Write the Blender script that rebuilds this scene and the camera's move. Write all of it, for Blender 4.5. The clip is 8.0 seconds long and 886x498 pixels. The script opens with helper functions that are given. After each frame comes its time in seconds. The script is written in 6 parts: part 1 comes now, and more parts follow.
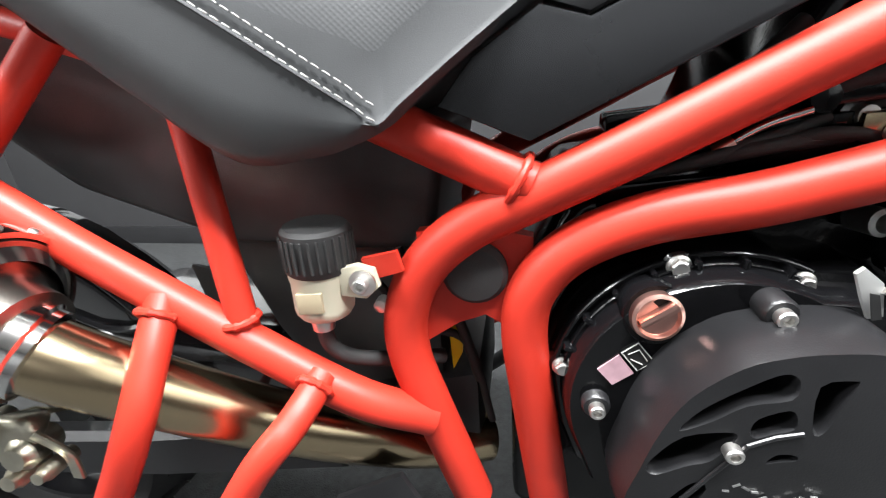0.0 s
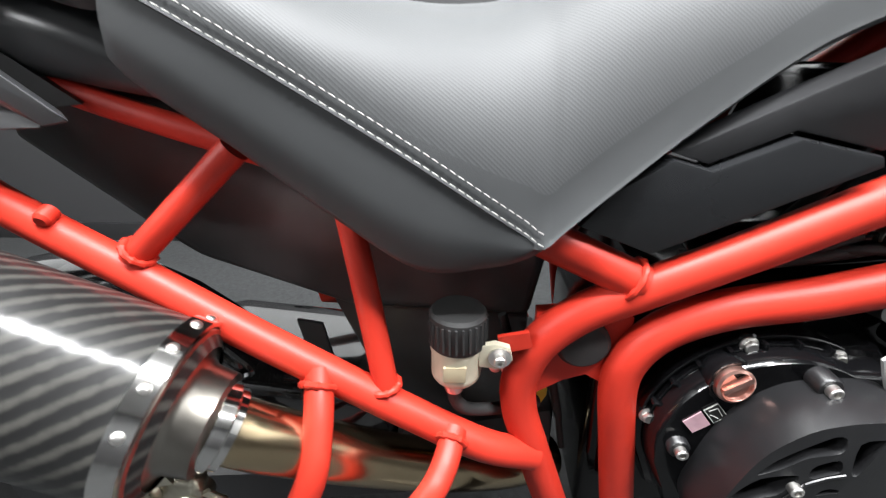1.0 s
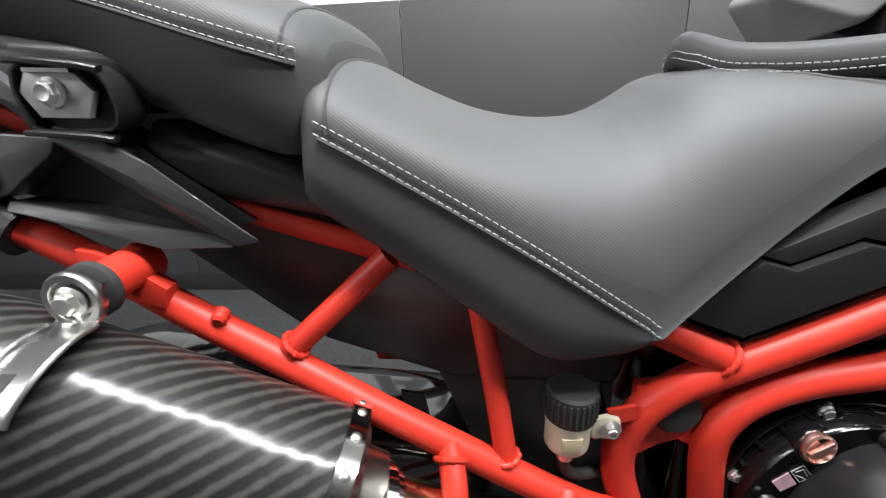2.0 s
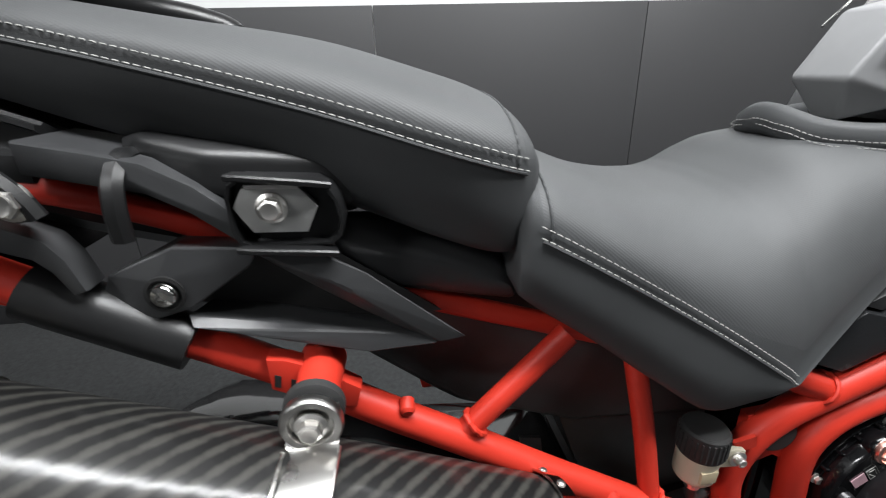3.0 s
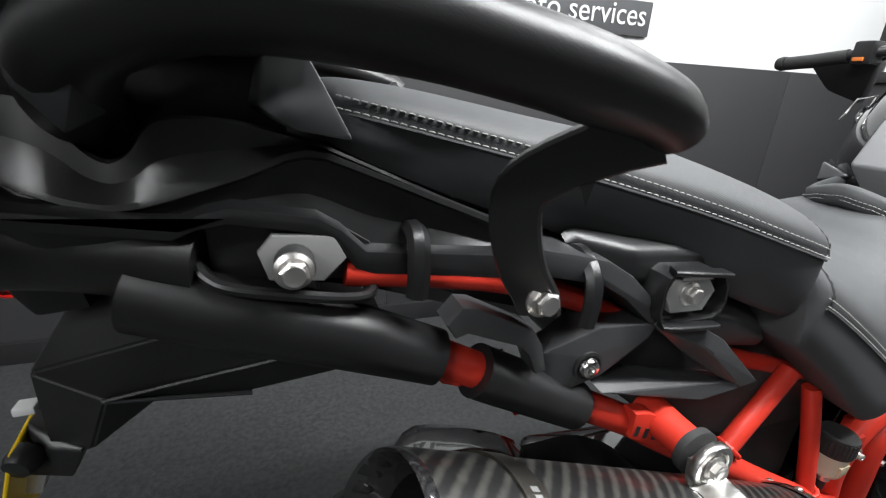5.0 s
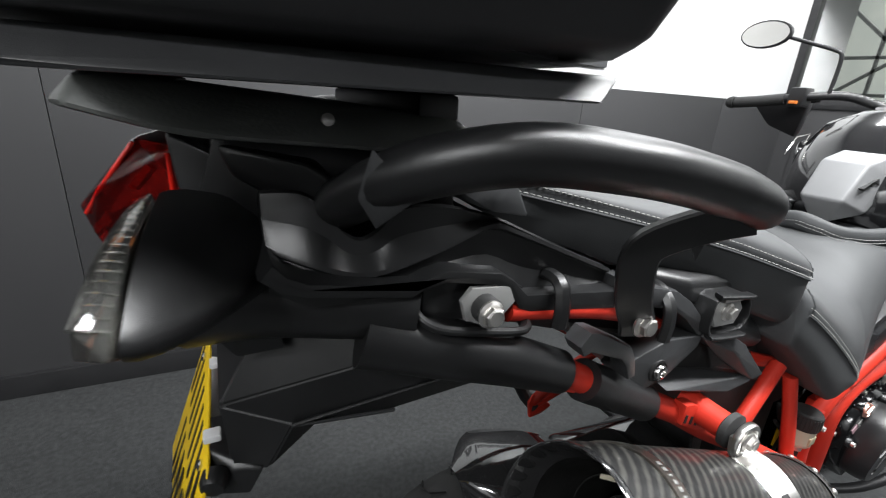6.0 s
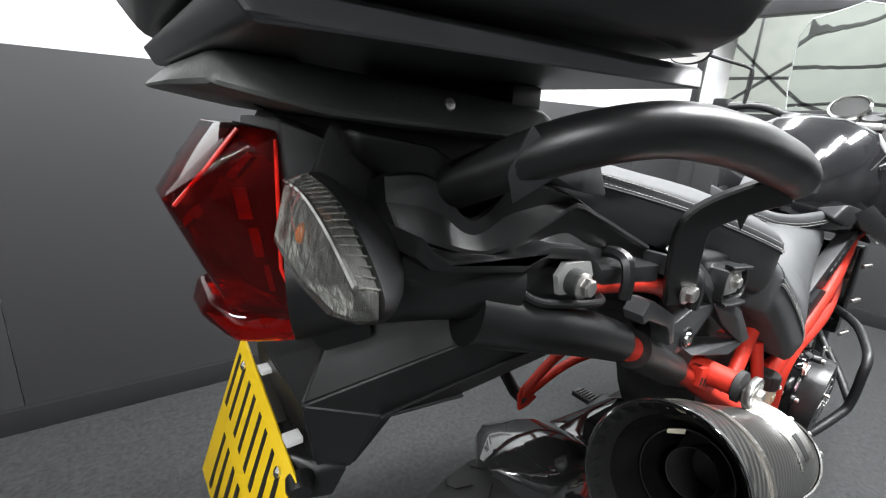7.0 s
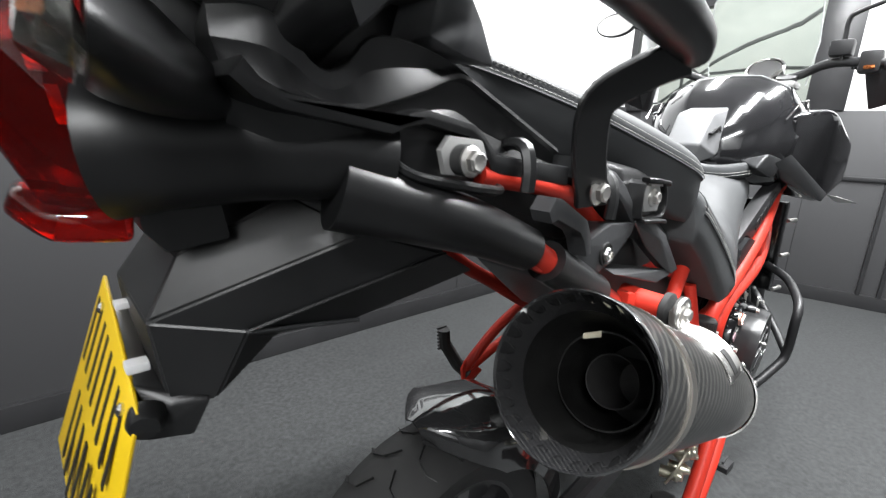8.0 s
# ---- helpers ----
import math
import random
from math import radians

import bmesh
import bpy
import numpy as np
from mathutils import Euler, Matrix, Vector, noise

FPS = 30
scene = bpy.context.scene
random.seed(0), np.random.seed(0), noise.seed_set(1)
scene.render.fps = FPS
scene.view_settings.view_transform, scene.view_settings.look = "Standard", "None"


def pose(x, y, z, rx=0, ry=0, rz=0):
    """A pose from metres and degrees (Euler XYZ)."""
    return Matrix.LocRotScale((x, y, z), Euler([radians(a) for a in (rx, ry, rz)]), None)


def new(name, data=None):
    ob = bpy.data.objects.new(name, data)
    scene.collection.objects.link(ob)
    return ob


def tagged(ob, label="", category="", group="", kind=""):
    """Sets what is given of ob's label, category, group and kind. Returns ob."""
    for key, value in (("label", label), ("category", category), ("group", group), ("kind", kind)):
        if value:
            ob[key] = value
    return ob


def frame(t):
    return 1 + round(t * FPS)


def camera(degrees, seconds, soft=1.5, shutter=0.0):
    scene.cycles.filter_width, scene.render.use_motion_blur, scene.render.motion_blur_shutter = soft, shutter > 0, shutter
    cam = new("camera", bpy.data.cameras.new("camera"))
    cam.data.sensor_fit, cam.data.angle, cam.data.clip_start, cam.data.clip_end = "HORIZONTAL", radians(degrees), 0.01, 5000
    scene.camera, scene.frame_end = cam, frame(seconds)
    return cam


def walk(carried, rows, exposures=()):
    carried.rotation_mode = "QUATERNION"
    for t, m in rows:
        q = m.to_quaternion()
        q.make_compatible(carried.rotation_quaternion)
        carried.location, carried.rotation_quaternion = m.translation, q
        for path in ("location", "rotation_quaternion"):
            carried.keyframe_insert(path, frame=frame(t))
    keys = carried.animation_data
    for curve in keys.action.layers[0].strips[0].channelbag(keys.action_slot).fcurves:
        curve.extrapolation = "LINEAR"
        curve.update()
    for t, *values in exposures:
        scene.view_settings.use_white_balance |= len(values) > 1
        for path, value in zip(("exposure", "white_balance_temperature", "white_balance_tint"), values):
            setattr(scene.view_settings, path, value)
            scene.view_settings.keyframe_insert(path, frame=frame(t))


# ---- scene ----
cam = camera(90.00, 8.0, soft=1.15, shutter=0.25)
PATH = [
    (0, pose(0.4425, -0.4806, 0.6425, 68.554, 3.866, 9.549)),
    (0.5, pose(0.3944, -0.5118, 0.6792, 68.021, 3.384, 8.354)),
    (1, pose(0.3021, -0.5265, 0.7581, 65.855, 1.386, 4.108)),
    (1.2, pose(0.2777, -0.5364, 0.7933, 65.296, 1.432, 3.748)),
    (2.3, pose(0.1192, -0.5724, 0.8590, 70.893, 3.319, 0.845)),
    (2.5, pose(0.0671, -0.5664, 0.8837, 70.293, 3.420, -1.710)),
    (3, pose(-0.0626, -0.5397, 0.9409, 67.648, 1.535, -7.650)),
    (3.5, pose(-0.1629, -0.5294, 0.9620, 69.177, 1.018, -10.384)),
    (4, pose(-0.2840, -0.5266, 0.9801, 70.528, 0.643, -12.954)),
    (4.5, pose(-0.4012, -0.5047, 0.9989, 70.317, -1.411, -16.727)),
    (5, pose(-0.4995, -0.4773, 1.0197, 69.380, -2.838, -19.715)),
    (5.2, pose(-0.5248, -0.4671, 1.0440, 68.403, -3.256, -20.507)),
    (6.3, pose(-0.7725, -0.4890, 1.0804, 71.728, -3.564, -29.719)),
    (6.5, pose(-0.8115, -0.4682, 1.0765, 71.963, -3.674, -31.894)),
    (7, pose(-0.8474, -0.4275, 1.0467, 73.293, -3.634, -36.655)),
    (7.5, pose(-0.8252, -0.4332, 1.0019, 74.752, -3.470, -39.958)),
    (8, pose(-0.7694, -0.4610, 0.9224, 75.267, -2.010, -42.184)),
]
walk(cam, PATH, [(0.0, 1.76), (0.5, 1.68), (1.0, 1.3), (1.6, 0.92), (2.5, 0.38), (3.5, 0.22), (4.5, 0.26), (5.5, 0.52), (6.5, 0.76), (7.0, 1.04), (8.0, 1.24)])

# ---- light ----
world = bpy.data.worlds.new("showroom_air")
scene.world = world
world.use_nodes = True
world.node_tree.nodes["Background"].inputs["Color"].default_value = (0.9, 0.95, 1.0, 1)
world.node_tree.nodes["Background"].inputs["Strength"].default_value = 0.06


def area(name, x, y, z, sx, sy, watts, colour=(0.97, 0.985, 1.0)):
    d = bpy.data.lights.new(name, "AREA")
    d.shape, d.size, d.size_y, d.energy, d.color = "RECTANGLE", sx, sy, watts, colour
    ob = new(name, d)
    ob.matrix_world = pose(x, y, z)
    return ob


for lx, ly, w in ((1.6, -0.95, 86), (0.5, -0.6, 56), (-0.45, -0.4, 46), (1.9, 0.8, 28), (-2.7, -1.9, 66)):
    area("ceiling_lamp", lx, ly, 2.9, 1.2, 0.22, w)
area("hall_lamp", 5.0, 1.6, 3.0, 1.2, 0.4, 22)


# ---- materials ----
def mat(name, colour, rough=0.5, metal=0.0, vary=0.12, scale=40.0, bump=0.05, fine=600.0, coat=0.0, spec=0.5):
    """A plain surface with large stains and fine grain, in object space."""
    m = bpy.data.materials.new(name)
    m.use_nodes = True
    nt = m.node_tree
    b = nt.nodes["Principled BSDF"]
    b.inputs["Metallic"].default_value = metal
    b.inputs["Coat Weight"].default_value = coat
    b.inputs["Coat Roughness"].default_value = 0.05
    b.inputs["Specular IOR Level"].default_value = spec
    co = nt.nodes.new("ShaderNodeTexCoord")
    n1 = nt.nodes.new("ShaderNodeTexNoise")
    n1.inputs["Scale"].default_value, n1.inputs["Detail"].default_value = scale * 0.25, 6
    nt.links.new(co.outputs["Object"], n1.inputs["Vector"])
    r = nt.nodes.new("ShaderNodeValToRGB")
    lo = [c * (1 - vary) for c in colour]
    hi = [min(1, c * (1 + vary)) for c in colour]
    r.color_ramp.elements[0].color, r.color_ramp.elements[1].color = (*lo, 1), (*hi, 1)
    r.color_ramp.elements[0].position, r.color_ramp.elements[1].position = 0.3, 0.7
    nt.links.new(n1.outputs["Fac"], r.inputs["Fac"])
    nt.links.new(r.outputs["Color"], b.inputs["Base Color"])
    mr = nt.nodes.new("ShaderNodeMapRange")
    mr.inputs["To Min"].default_value, mr.inputs["To Max"].default_value = max(0.02, rough * 0.85), min(1, rough * 1.15)
    nt.links.new(n1.outputs["Fac"], mr.inputs["Value"])
    nt.links.new(mr.outputs["Result"], b.inputs["Roughness"])
    if bump > 0:
        n2 = nt.nodes.new("ShaderNodeTexNoise")
        n2.inputs["Scale"].default_value, n2.inputs["Detail"].default_value = fine, 3
        nt.links.new(co.outputs["Object"], n2.inputs["Vector"])
        bp = nt.nodes.new("ShaderNodeBump")
        bp.inputs["Strength"].default_value, bp.inputs["Distance"].default_value = bump, 0.002
        nt.links.new(n2.outputs["Fac"], bp.inputs["Height"])
        nt.links.new(bp.outputs["Normal"], b.inputs["Normal"])
    return m


def dotted(name, colour, rough, pitch):
    """Vinyl with a fine embossed dot grid."""
    m = mat(name, colour, rough, vary=0.1, bump=0)
    nt = m.node_tree
    b = nt.nodes["Principled BSDF"]
    co = nt.nodes.new("ShaderNodeTexCoord")
    mp = nt.nodes.new("ShaderNodeMapping")
    mp.inputs["Rotation"].default_value = (0, 0, radians(45))
    vo = nt.nodes.new("ShaderNodeTexVoronoi")
    vo.inputs["Scale"].default_value, vo.inputs["Randomness"].default_value = 1.0 / pitch, 0.0
    vo.voronoi_dimensions = "2D"
    sep = nt.nodes.new("ShaderNodeSeparateXYZ")
    add = nt.nodes.new("ShaderNodeMath")
    com = nt.nodes.new("ShaderNodeCombineXYZ")
    nt.links.new(co.outputs["Object"], sep.inputs["Vector"])
    nt.links.new(sep.outputs["Y"], add.inputs[0])
    nt.links.new(sep.outputs["Z"], add.inputs[1])
    nt.links.new(sep.outputs["X"], com.inputs["X"])
    nt.links.new(add.outputs["Value"], com.inputs["Y"])
    nt.links.new(com.outputs["Vector"], mp.inputs["Vector"])
    nt.links.new(mp.outputs["Vector"], vo.inputs["Vector"])
    bp = nt.nodes.new("ShaderNodeBump")
    bp.inputs["Strength"].default_value, bp.inputs["Distance"].default_value = 0.2, 0.001
    nt.links.new(vo.outputs["Distance"], bp.inputs["Height"])
    nt.links.new(bp.outputs["Normal"], b.inputs["Normal"])
    return m


def carbon(name, pitch, turn, light=0.16, rough=0.35, coat=1.0):
    """Carbon twill: slanting dark and grey bands under clear lacquer."""
    m = mat(name, (0.02, 0.02, 0.022), rough, vary=0.2, bump=0, coat=coat)
    nt = m.node_tree
    b = nt.nodes["Principled BSDF"]
    co = nt.nodes.new("ShaderNodeTexCoord")
    mp = nt.nodes.new("ShaderNodeMapping")
    mp.inputs["Rotation"].default_value = (radians(turn[0]), radians(turn[1]), radians(turn[2]))
    w = nt.nodes.new("ShaderNodeTexWave")
    w.inputs["Scale"].default_value = 0.314 / pitch
    w.inputs["Distortion"].default_value, w.inputs["Detail"].default_value, w.inputs["Detail Scale"].default_value = 1.2, 2, 6
    w2 = nt.nodes.new("ShaderNodeTexNoise")
    w2.inputs["Scale"].default_value, w2.inputs["Detail"].default_value = 220, 4
    nt.links.new(co.outputs["Object"], mp.inputs["Vector"])
    nt.links.new(mp.outputs["Vector"], w.inputs["Vector"])
    nt.links.new(co.outputs["Object"], w2.inputs["Vector"])
    mu = nt.nodes.new("ShaderNodeMath")
    mu.operation = "MULTIPLY"
    nt.links.new(w.outputs["Fac"], mu.inputs[0])
    nt.links.new(w2.outputs["Fac"], mu.inputs[1])
    r = nt.nodes.new("ShaderNodeValToRGB")
    r.color_ramp.elements[0].color, r.color_ramp.elements[1].color = (0.012, 0.012, 0.013, 1), (light, light, light * 0.98, 1)
    r.color_ramp.elements[0].position, r.color_ramp.elements[1].position = 0.15, 0.6
    nt.links.new(mu.outputs["Value"], r.inputs["Fac"])
    nt.links.new(r.outputs["Color"], b.inputs["Base Color"])
    return m


def twill(name, pitch):
    """Broad slanting carbon twill on a length-and-girth map, under clear lacquer."""
    m = mat(name, (0.02, 0.02, 0.021), 0.6, vary=0.2, bump=0, coat=0.45, spec=0.2)
    nt = m.node_tree
    b = nt.nodes["Principled BSDF"]
    b.inputs["Coat Roughness"].default_value = 0.18
    uv = nt.nodes.new("ShaderNodeUVMap")
    sep = nt.nodes.new("ShaderNodeSeparateXYZ")
    nt.links.new(uv.outputs["UV"], sep.inputs["Vector"])

    def math_node(op, a, c):
        n = nt.nodes.new("ShaderNodeMath")
        n.operation = op
        for k, v in enumerate((a, c)):
            if isinstance(v, (int, float)):
                n.inputs[k].default_value = v
            elif v is not None:
                nt.links.new(v, n.inputs[k])
        return n.outputs["Value"]
    slant = math_node("ADD", math_node("MULTIPLY", sep.outputs["X"], 0.75), math_node("MULTIPLY", sep.outputs["Y"], 0.75))
    wave = math_node("SINE", math_node("MULTIPLY", slant, 2 * math.pi / pitch), None)
    noise2 = nt.nodes.new("ShaderNodeTexNoise")
    noise2.inputs["Scale"].default_value, noise2.inputs["Detail"].default_value = 90, 5
    nt.links.new(uv.outputs["UV"], noise2.inputs["Vector"])
    mix = math_node("ADD", math_node("MULTIPLY", wave, 0.5), noise2.outputs["Fac"])
    r = nt.nodes.new("ShaderNodeValToRGB")
    r.color_ramp.elements[0].color, r.color_ramp.elements[1].color = (0.007, 0.007, 0.007, 1), (0.04, 0.039, 0.035, 1)
    r.color_ramp.elements[0].position, r.color_ramp.elements[1].position = 0.35, 1.0
    nt.links.new(mix, r.inputs["Fac"])
    nt.links.new(r.outputs["Color"], b.inputs["Base Color"])
    bp = nt.nodes.new("ShaderNodeBump")
    bp.inputs["Strength"].default_value, bp.inputs["Distance"].default_value = 0.25, 0.001
    nt.links.new(mix, bp.inputs["Height"])
    nt.links.new(bp.outputs["Normal"], b.inputs["Normal"])
    bc = nt.nodes.new("ShaderNodeBump")
    bc.inputs["Strength"].default_value, bc.inputs["Distance"].default_value = 0.07, 0.001
    nt.links.new(mix, bc.inputs["Height"])
    nt.links.new(bc.outputs["Normal"], b.inputs["Coat Normal"])
    return m


def glassy(name, colour, rough=0.05, ior=1.45, weight=1.0):
    m = mat(name, colour, rough, vary=0.05, bump=0)
    b = m.node_tree.nodes["Principled BSDF"]
    b.inputs["Transmission Weight"].default_value, b.inputs["IOR"].default_value = weight, ior
    return m


def glow(name, colour, strength):
    m = bpy.data.materials.new(name)
    m.use_nodes = True
    b = m.node_tree.nodes["Principled BSDF"]
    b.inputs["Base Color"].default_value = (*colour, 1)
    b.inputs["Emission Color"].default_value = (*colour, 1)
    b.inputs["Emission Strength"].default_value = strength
    return m


RED = mat("red_paint", (0.45, 0.027, 0.0145), 0.45, vary=0.12, bump=0.06, fine=700, spec=0.32)
BLACK = mat("black_plastic", (0.014, 0.014, 0.015), 0.42, vary=0.25, bump=0.12, fine=1400)
GREYP = mat("grey_plastic", (0.034, 0.0348, 0.0362), 0.31, vary=0.15, bump=0.12, fine=1500)
GLOSS = mat("gloss_black", (0.012, 0.012, 0.013), 0.12, vary=0.2, bump=0, coat=1.0)
ENGINE = mat("black_engine_paint", (0.0032, 0.0032, 0.0036), 0.12, vary=0.3, bump=0.05, fine=300, spec=0.3)
COVER = mat("satin_engine_cover", (0.009, 0.009, 0.0097), 0.3, vary=0.25, bump=0.06, fine=700, spec=0.4)
STEEL = mat("bright_steel", (0.72, 0.7, 0.67), 0.36, 1.0, vary=0.1, bump=0.03)
CHROME = mat("polished_steel", (0.72, 0.71, 0.69), 0.12, 1.0, vary=0.06, bump=0.0)
ALU = mat("dull_aluminium", (0.45, 0.45, 0.44), 0.45, 1.0, vary=0.1, bump=0.05)
WASH = mat("grey_zinc_plate", (0.42, 0.42, 0.41), 0.5, 0.6, vary=0.1, bump=0.05)
GOLD = mat("heat_tinted_titanium", (0.48, 0.38, 0.24), 0.22, 1.0, vary=0.18, scale=16, bump=0.02)
COPPER = mat("copper_anodised", (0.86, 0.5, 0.42), 0.3, 1.0, vary=0.08, bump=0.02)
VINYL = mat("seat_vinyl", (0.042, 0.044, 0.0455), 0.6, spec=0.36, vary=0.1, bump=0.14, fine=1800)
GRIPV = dotted("embossed_seat_vinyl", (0.046, 0.048, 0.0495), 0.62, 0.003)
THREAD = mat("pale_thread", (0.3, 0.3, 0.285), 0.8, vary=0.1, bump=0.1)
RUBBER = mat("black_rubber", (0.018, 0.018, 0.018), 0.7, vary=0.2, bump=0.2, fine=900)
WINDOWP = mat("fluid_window_plastic", (0.36, 0.3, 0.2), 0.25, vary=0.1, bump=0.02)
CLEARP = mat("cream_reservoir_plastic", (0.46, 0.43, 0.33), 0.4, vary=0.06, bump=0.02)
CARBON = twill("carbon_twill", 0.0145)
CARBON2 = carbon("fine_carbon_weave", 0.003, (0, 45, 20), 0.03, 0.1)
LENSRED = glassy("red_lens", (0.8, 0.02, 0.016), 0.02, 1.35, 0.97)
DARKRED = mat("dark_red_lamp_core", (0.03, 0.002, 0.002), 0.25, vary=0.5, scale=60, bump=0.3, fine=90, coat=0.5)
REDCORE = mat("red_reflector", (1.0, 0.3, 0.1), 0.15, 1.0, vary=0.2, scale=60, bump=0.5, fine=55)
CLEARL = glassy("clear_lens", (0.92, 0.92, 0.88), 0.05, 1.42, 0.97)
AMBER = mat("amber_bulb", (0.7, 0.2, 0.04), 0.3, vary=0.1, bump=0)
SCREEN = glassy("clear_screen", (0.92, 0.95, 0.95), 0.03, 1.15, 1.0)
YELLOW = mat("yellow_plate", (0.82, 0.55, 0.012), 0.35, vary=0.04, bump=0.02)
# black for print, and for shade painted into slots, gaps and wells
INK_SHADE = mat("black_print_and_shade", (0.012, 0.012, 0.012), 0.5, bump=0)
STICK = mat("pink_sticker", (0.45, 0.28, 0.32), 0.4, vary=0.3, scale=160, bump=0)
WHITE = mat("white_wall_paint", (0.7, 0.705, 0.7), 0.7, vary=0.03, scale=3, bump=0.05, fine=200)
DADO = mat("dark_grey_panel", (0.036, 0.036, 0.0375), 0.5, vary=0.08, scale=2, bump=0.05, fine=300)
CARPET = mat("grey_carpet", (0.026, 0.0275, 0.028), 0.95, vary=0.4, scale=260, bump=0.9, fine=300)
SKIRT = mat("black_gloss_skirting", (0.02, 0.02, 0.021), 0.3, vary=0.1, bump=0.03)
CEIL = mat("ceiling_tile", (0.45, 0.45, 0.445), 0.85, vary=0.04, scale=5, bump=0.05)
FRAMEG = mat("grey_window_frame", (0.07, 0.072, 0.075), 0.45, vary=0.08, bump=0.03)
SOOT = mat("sooty_steel", (0.007, 0.0065, 0.0065), 0.75, vary=0.4, bump=0.2, fine=300)
CONSOLE = mat("satin_grey_console", (0.2, 0.202, 0.206), 0.42, vary=0.06, bump=0.08, fine=1400)
REDLINE = mat("bright_red_reflector", (0.85, 0.02, 0.01), 0.15, vary=0.2, scale=200, bump=0.1, fine=300, coat=1.0)
CLEAREDGE = mat("pale_screen_edge", (0.55, 0.58, 0.57), 0.2, vary=0.05, bump=0)
PANE = glassy("window_glass", (0.95, 0.97, 0.97), 0.0, 1.05, 1.0)


# ---- builders ----
def finish(name, bm, material, sharp=38):
    bmesh.ops.remove_doubles(bm, verts=bm.verts, dist=1e-6)
    bmesh.ops.recalc_face_normals(bm, faces=bm.faces)
    me = bpy.data.meshes.new(name)
    bm.to_mesh(me)
    bm.free()
    me.materials.append(material)
    for p in me.polygons:
        p.use_smooth = True
    me.set_sharp_from_angle(angle=radians(sharp))
    return new(name, me)


def part(name, bm, material, parent, label="", sharp=38):
    ob = finish(name, bm, material, sharp)
    ob.parent = parent
    return tagged(ob, label)


def thing(name, label, category, group=""):
    return tagged(new(name), label, category, group)


def curve_points(pts, n=8):
    """Catmull-Rom through the points, n steps a span."""
    p = [Vector(q) for q in pts]
    p = [p[0] * 2 - p[1]] + p + [p[-1] * 2 - p[-2]]
    out = []
    for i in range(1, len(p) - 2):
        a, b, c, d = p[i - 1], p[i], p[i + 1], p[i + 2]
        for k in range(n):
            t = k / n
            out.append(0.5 * (2 * b + (c - a) * t + (2 * a - 5 * b + 4 * c - d) * t * t + (3 * b - a - 3 * c + d) * t ** 3))
    out.append(p[-2])
    return out


def circle(r, n=16):
    return [(r * math.cos(2 * math.pi * i / n), r * math.sin(2 * math.pi * i / n)) for i in range(n)]


def box_ring(w, h, c=0.25):
    """A rectangle with cut corners."""
    a, b = w / 2, h / 2
    k = min(a, b) * c
    return [(a, -b + k), (a, b - k), (a - k, b), (-a + k, b), (-a, b - k), (-a, -b + k), (-a + k, -b), (a - k, -b)]


def add_loft(bm, rings, cap=True):
    """cap: True, False, or 'ring' to join the last ring to the first."""
    vs = [[bm.verts.new(q) for q in ring] for ring in rings]
    n = len(vs[0])
    for a, b in list(zip(vs, vs[1:])) + ([(vs[-1], vs[0])] if cap == "ring" else []):
        for i in range(n):
            bm.faces.new((a[i], a[(i + 1) % n], b[(i + 1) % n], b[i]))
    if cap is True:
        bm.faces.new(vs[0][::-1])
        bm.faces.new(vs[-1])
    return bm


def loft(rings, cap=True):
    return add_loft(bmesh.new(), rings, cap)


def add_sweep(bm, path, ring, scales=None, up=(0, 0, 1)):
    path = [Vector(p) for p in path]
    rings = []
    n = None
    for i, p in enumerate(path):
        d = (path[min(i + 1, len(path) - 1)] - path[max(i - 1, 0)]).normalized()
        if n is None:
            u = Vector(up)
            n = (u - d * u.dot(d))
            if n.length < 1e-3:
                n = Vector((0, 1, 0)) - d * d.y
        n = (n - d * n.dot(d)).normalized()
        b = d.cross(n)
        s = scales[i] if scales else 1.0
        rings.append([p + (n * v + b * u) * s for u, v in ring])
    return add_loft(bm, rings)


def sweep(path, ring, scales=None, up=(0, 0, 1)):
    return add_sweep(bmesh.new(), path, ring, scales, up)


def tube(pts, r, n=8, seg=18):
    return sweep(curve_points(pts, n), circle(r, seg))


def add_lathe(bm, profile, origin, axis=(0, -1, 0), n=24, cap=True, turn=0.0):
    """profile: (radius, distance along the axis) pairs."""
    o, d = Vector(origin), Vector(axis).normalized()
    u = d.orthogonal().normalized()
    v = d.cross(u)
    rings = []
    for r, h in profile:
        rings.append([o + d * h + (u * math.cos(turn + 2 * math.pi * i / n) + v * math.sin(turn + 2 * math.pi * i / n)) * max(r, 1e-5) for i in range(n)])
    return add_loft(bm, rings, cap)


def lathe(profile, origin, axis=(0, -1, 0), n=24, cap=True):
    return add_lathe(bmesh.new(), profile, origin, axis, n, cap)


def hull(pts, bevel=0.0, seg=2):
    bm = bmesh.new()
    vs = [bm.verts.new(p) for p in pts]
    g = bmesh.ops.convex_hull(bm, input=vs)
    bmesh.ops.delete(bm, geom=[v for v in bm.verts if not v.link_faces], context="VERTS")
    bmesh.ops.dissolve_limit(bm, angle_limit=radians(1), verts=bm.verts, edges=bm.edges)
    if bevel:
        bmesh.ops.bevel(bm, geom=list(bm.edges), offset=bevel, segments=seg, profile=0.6, affect="EDGES")
    return bm


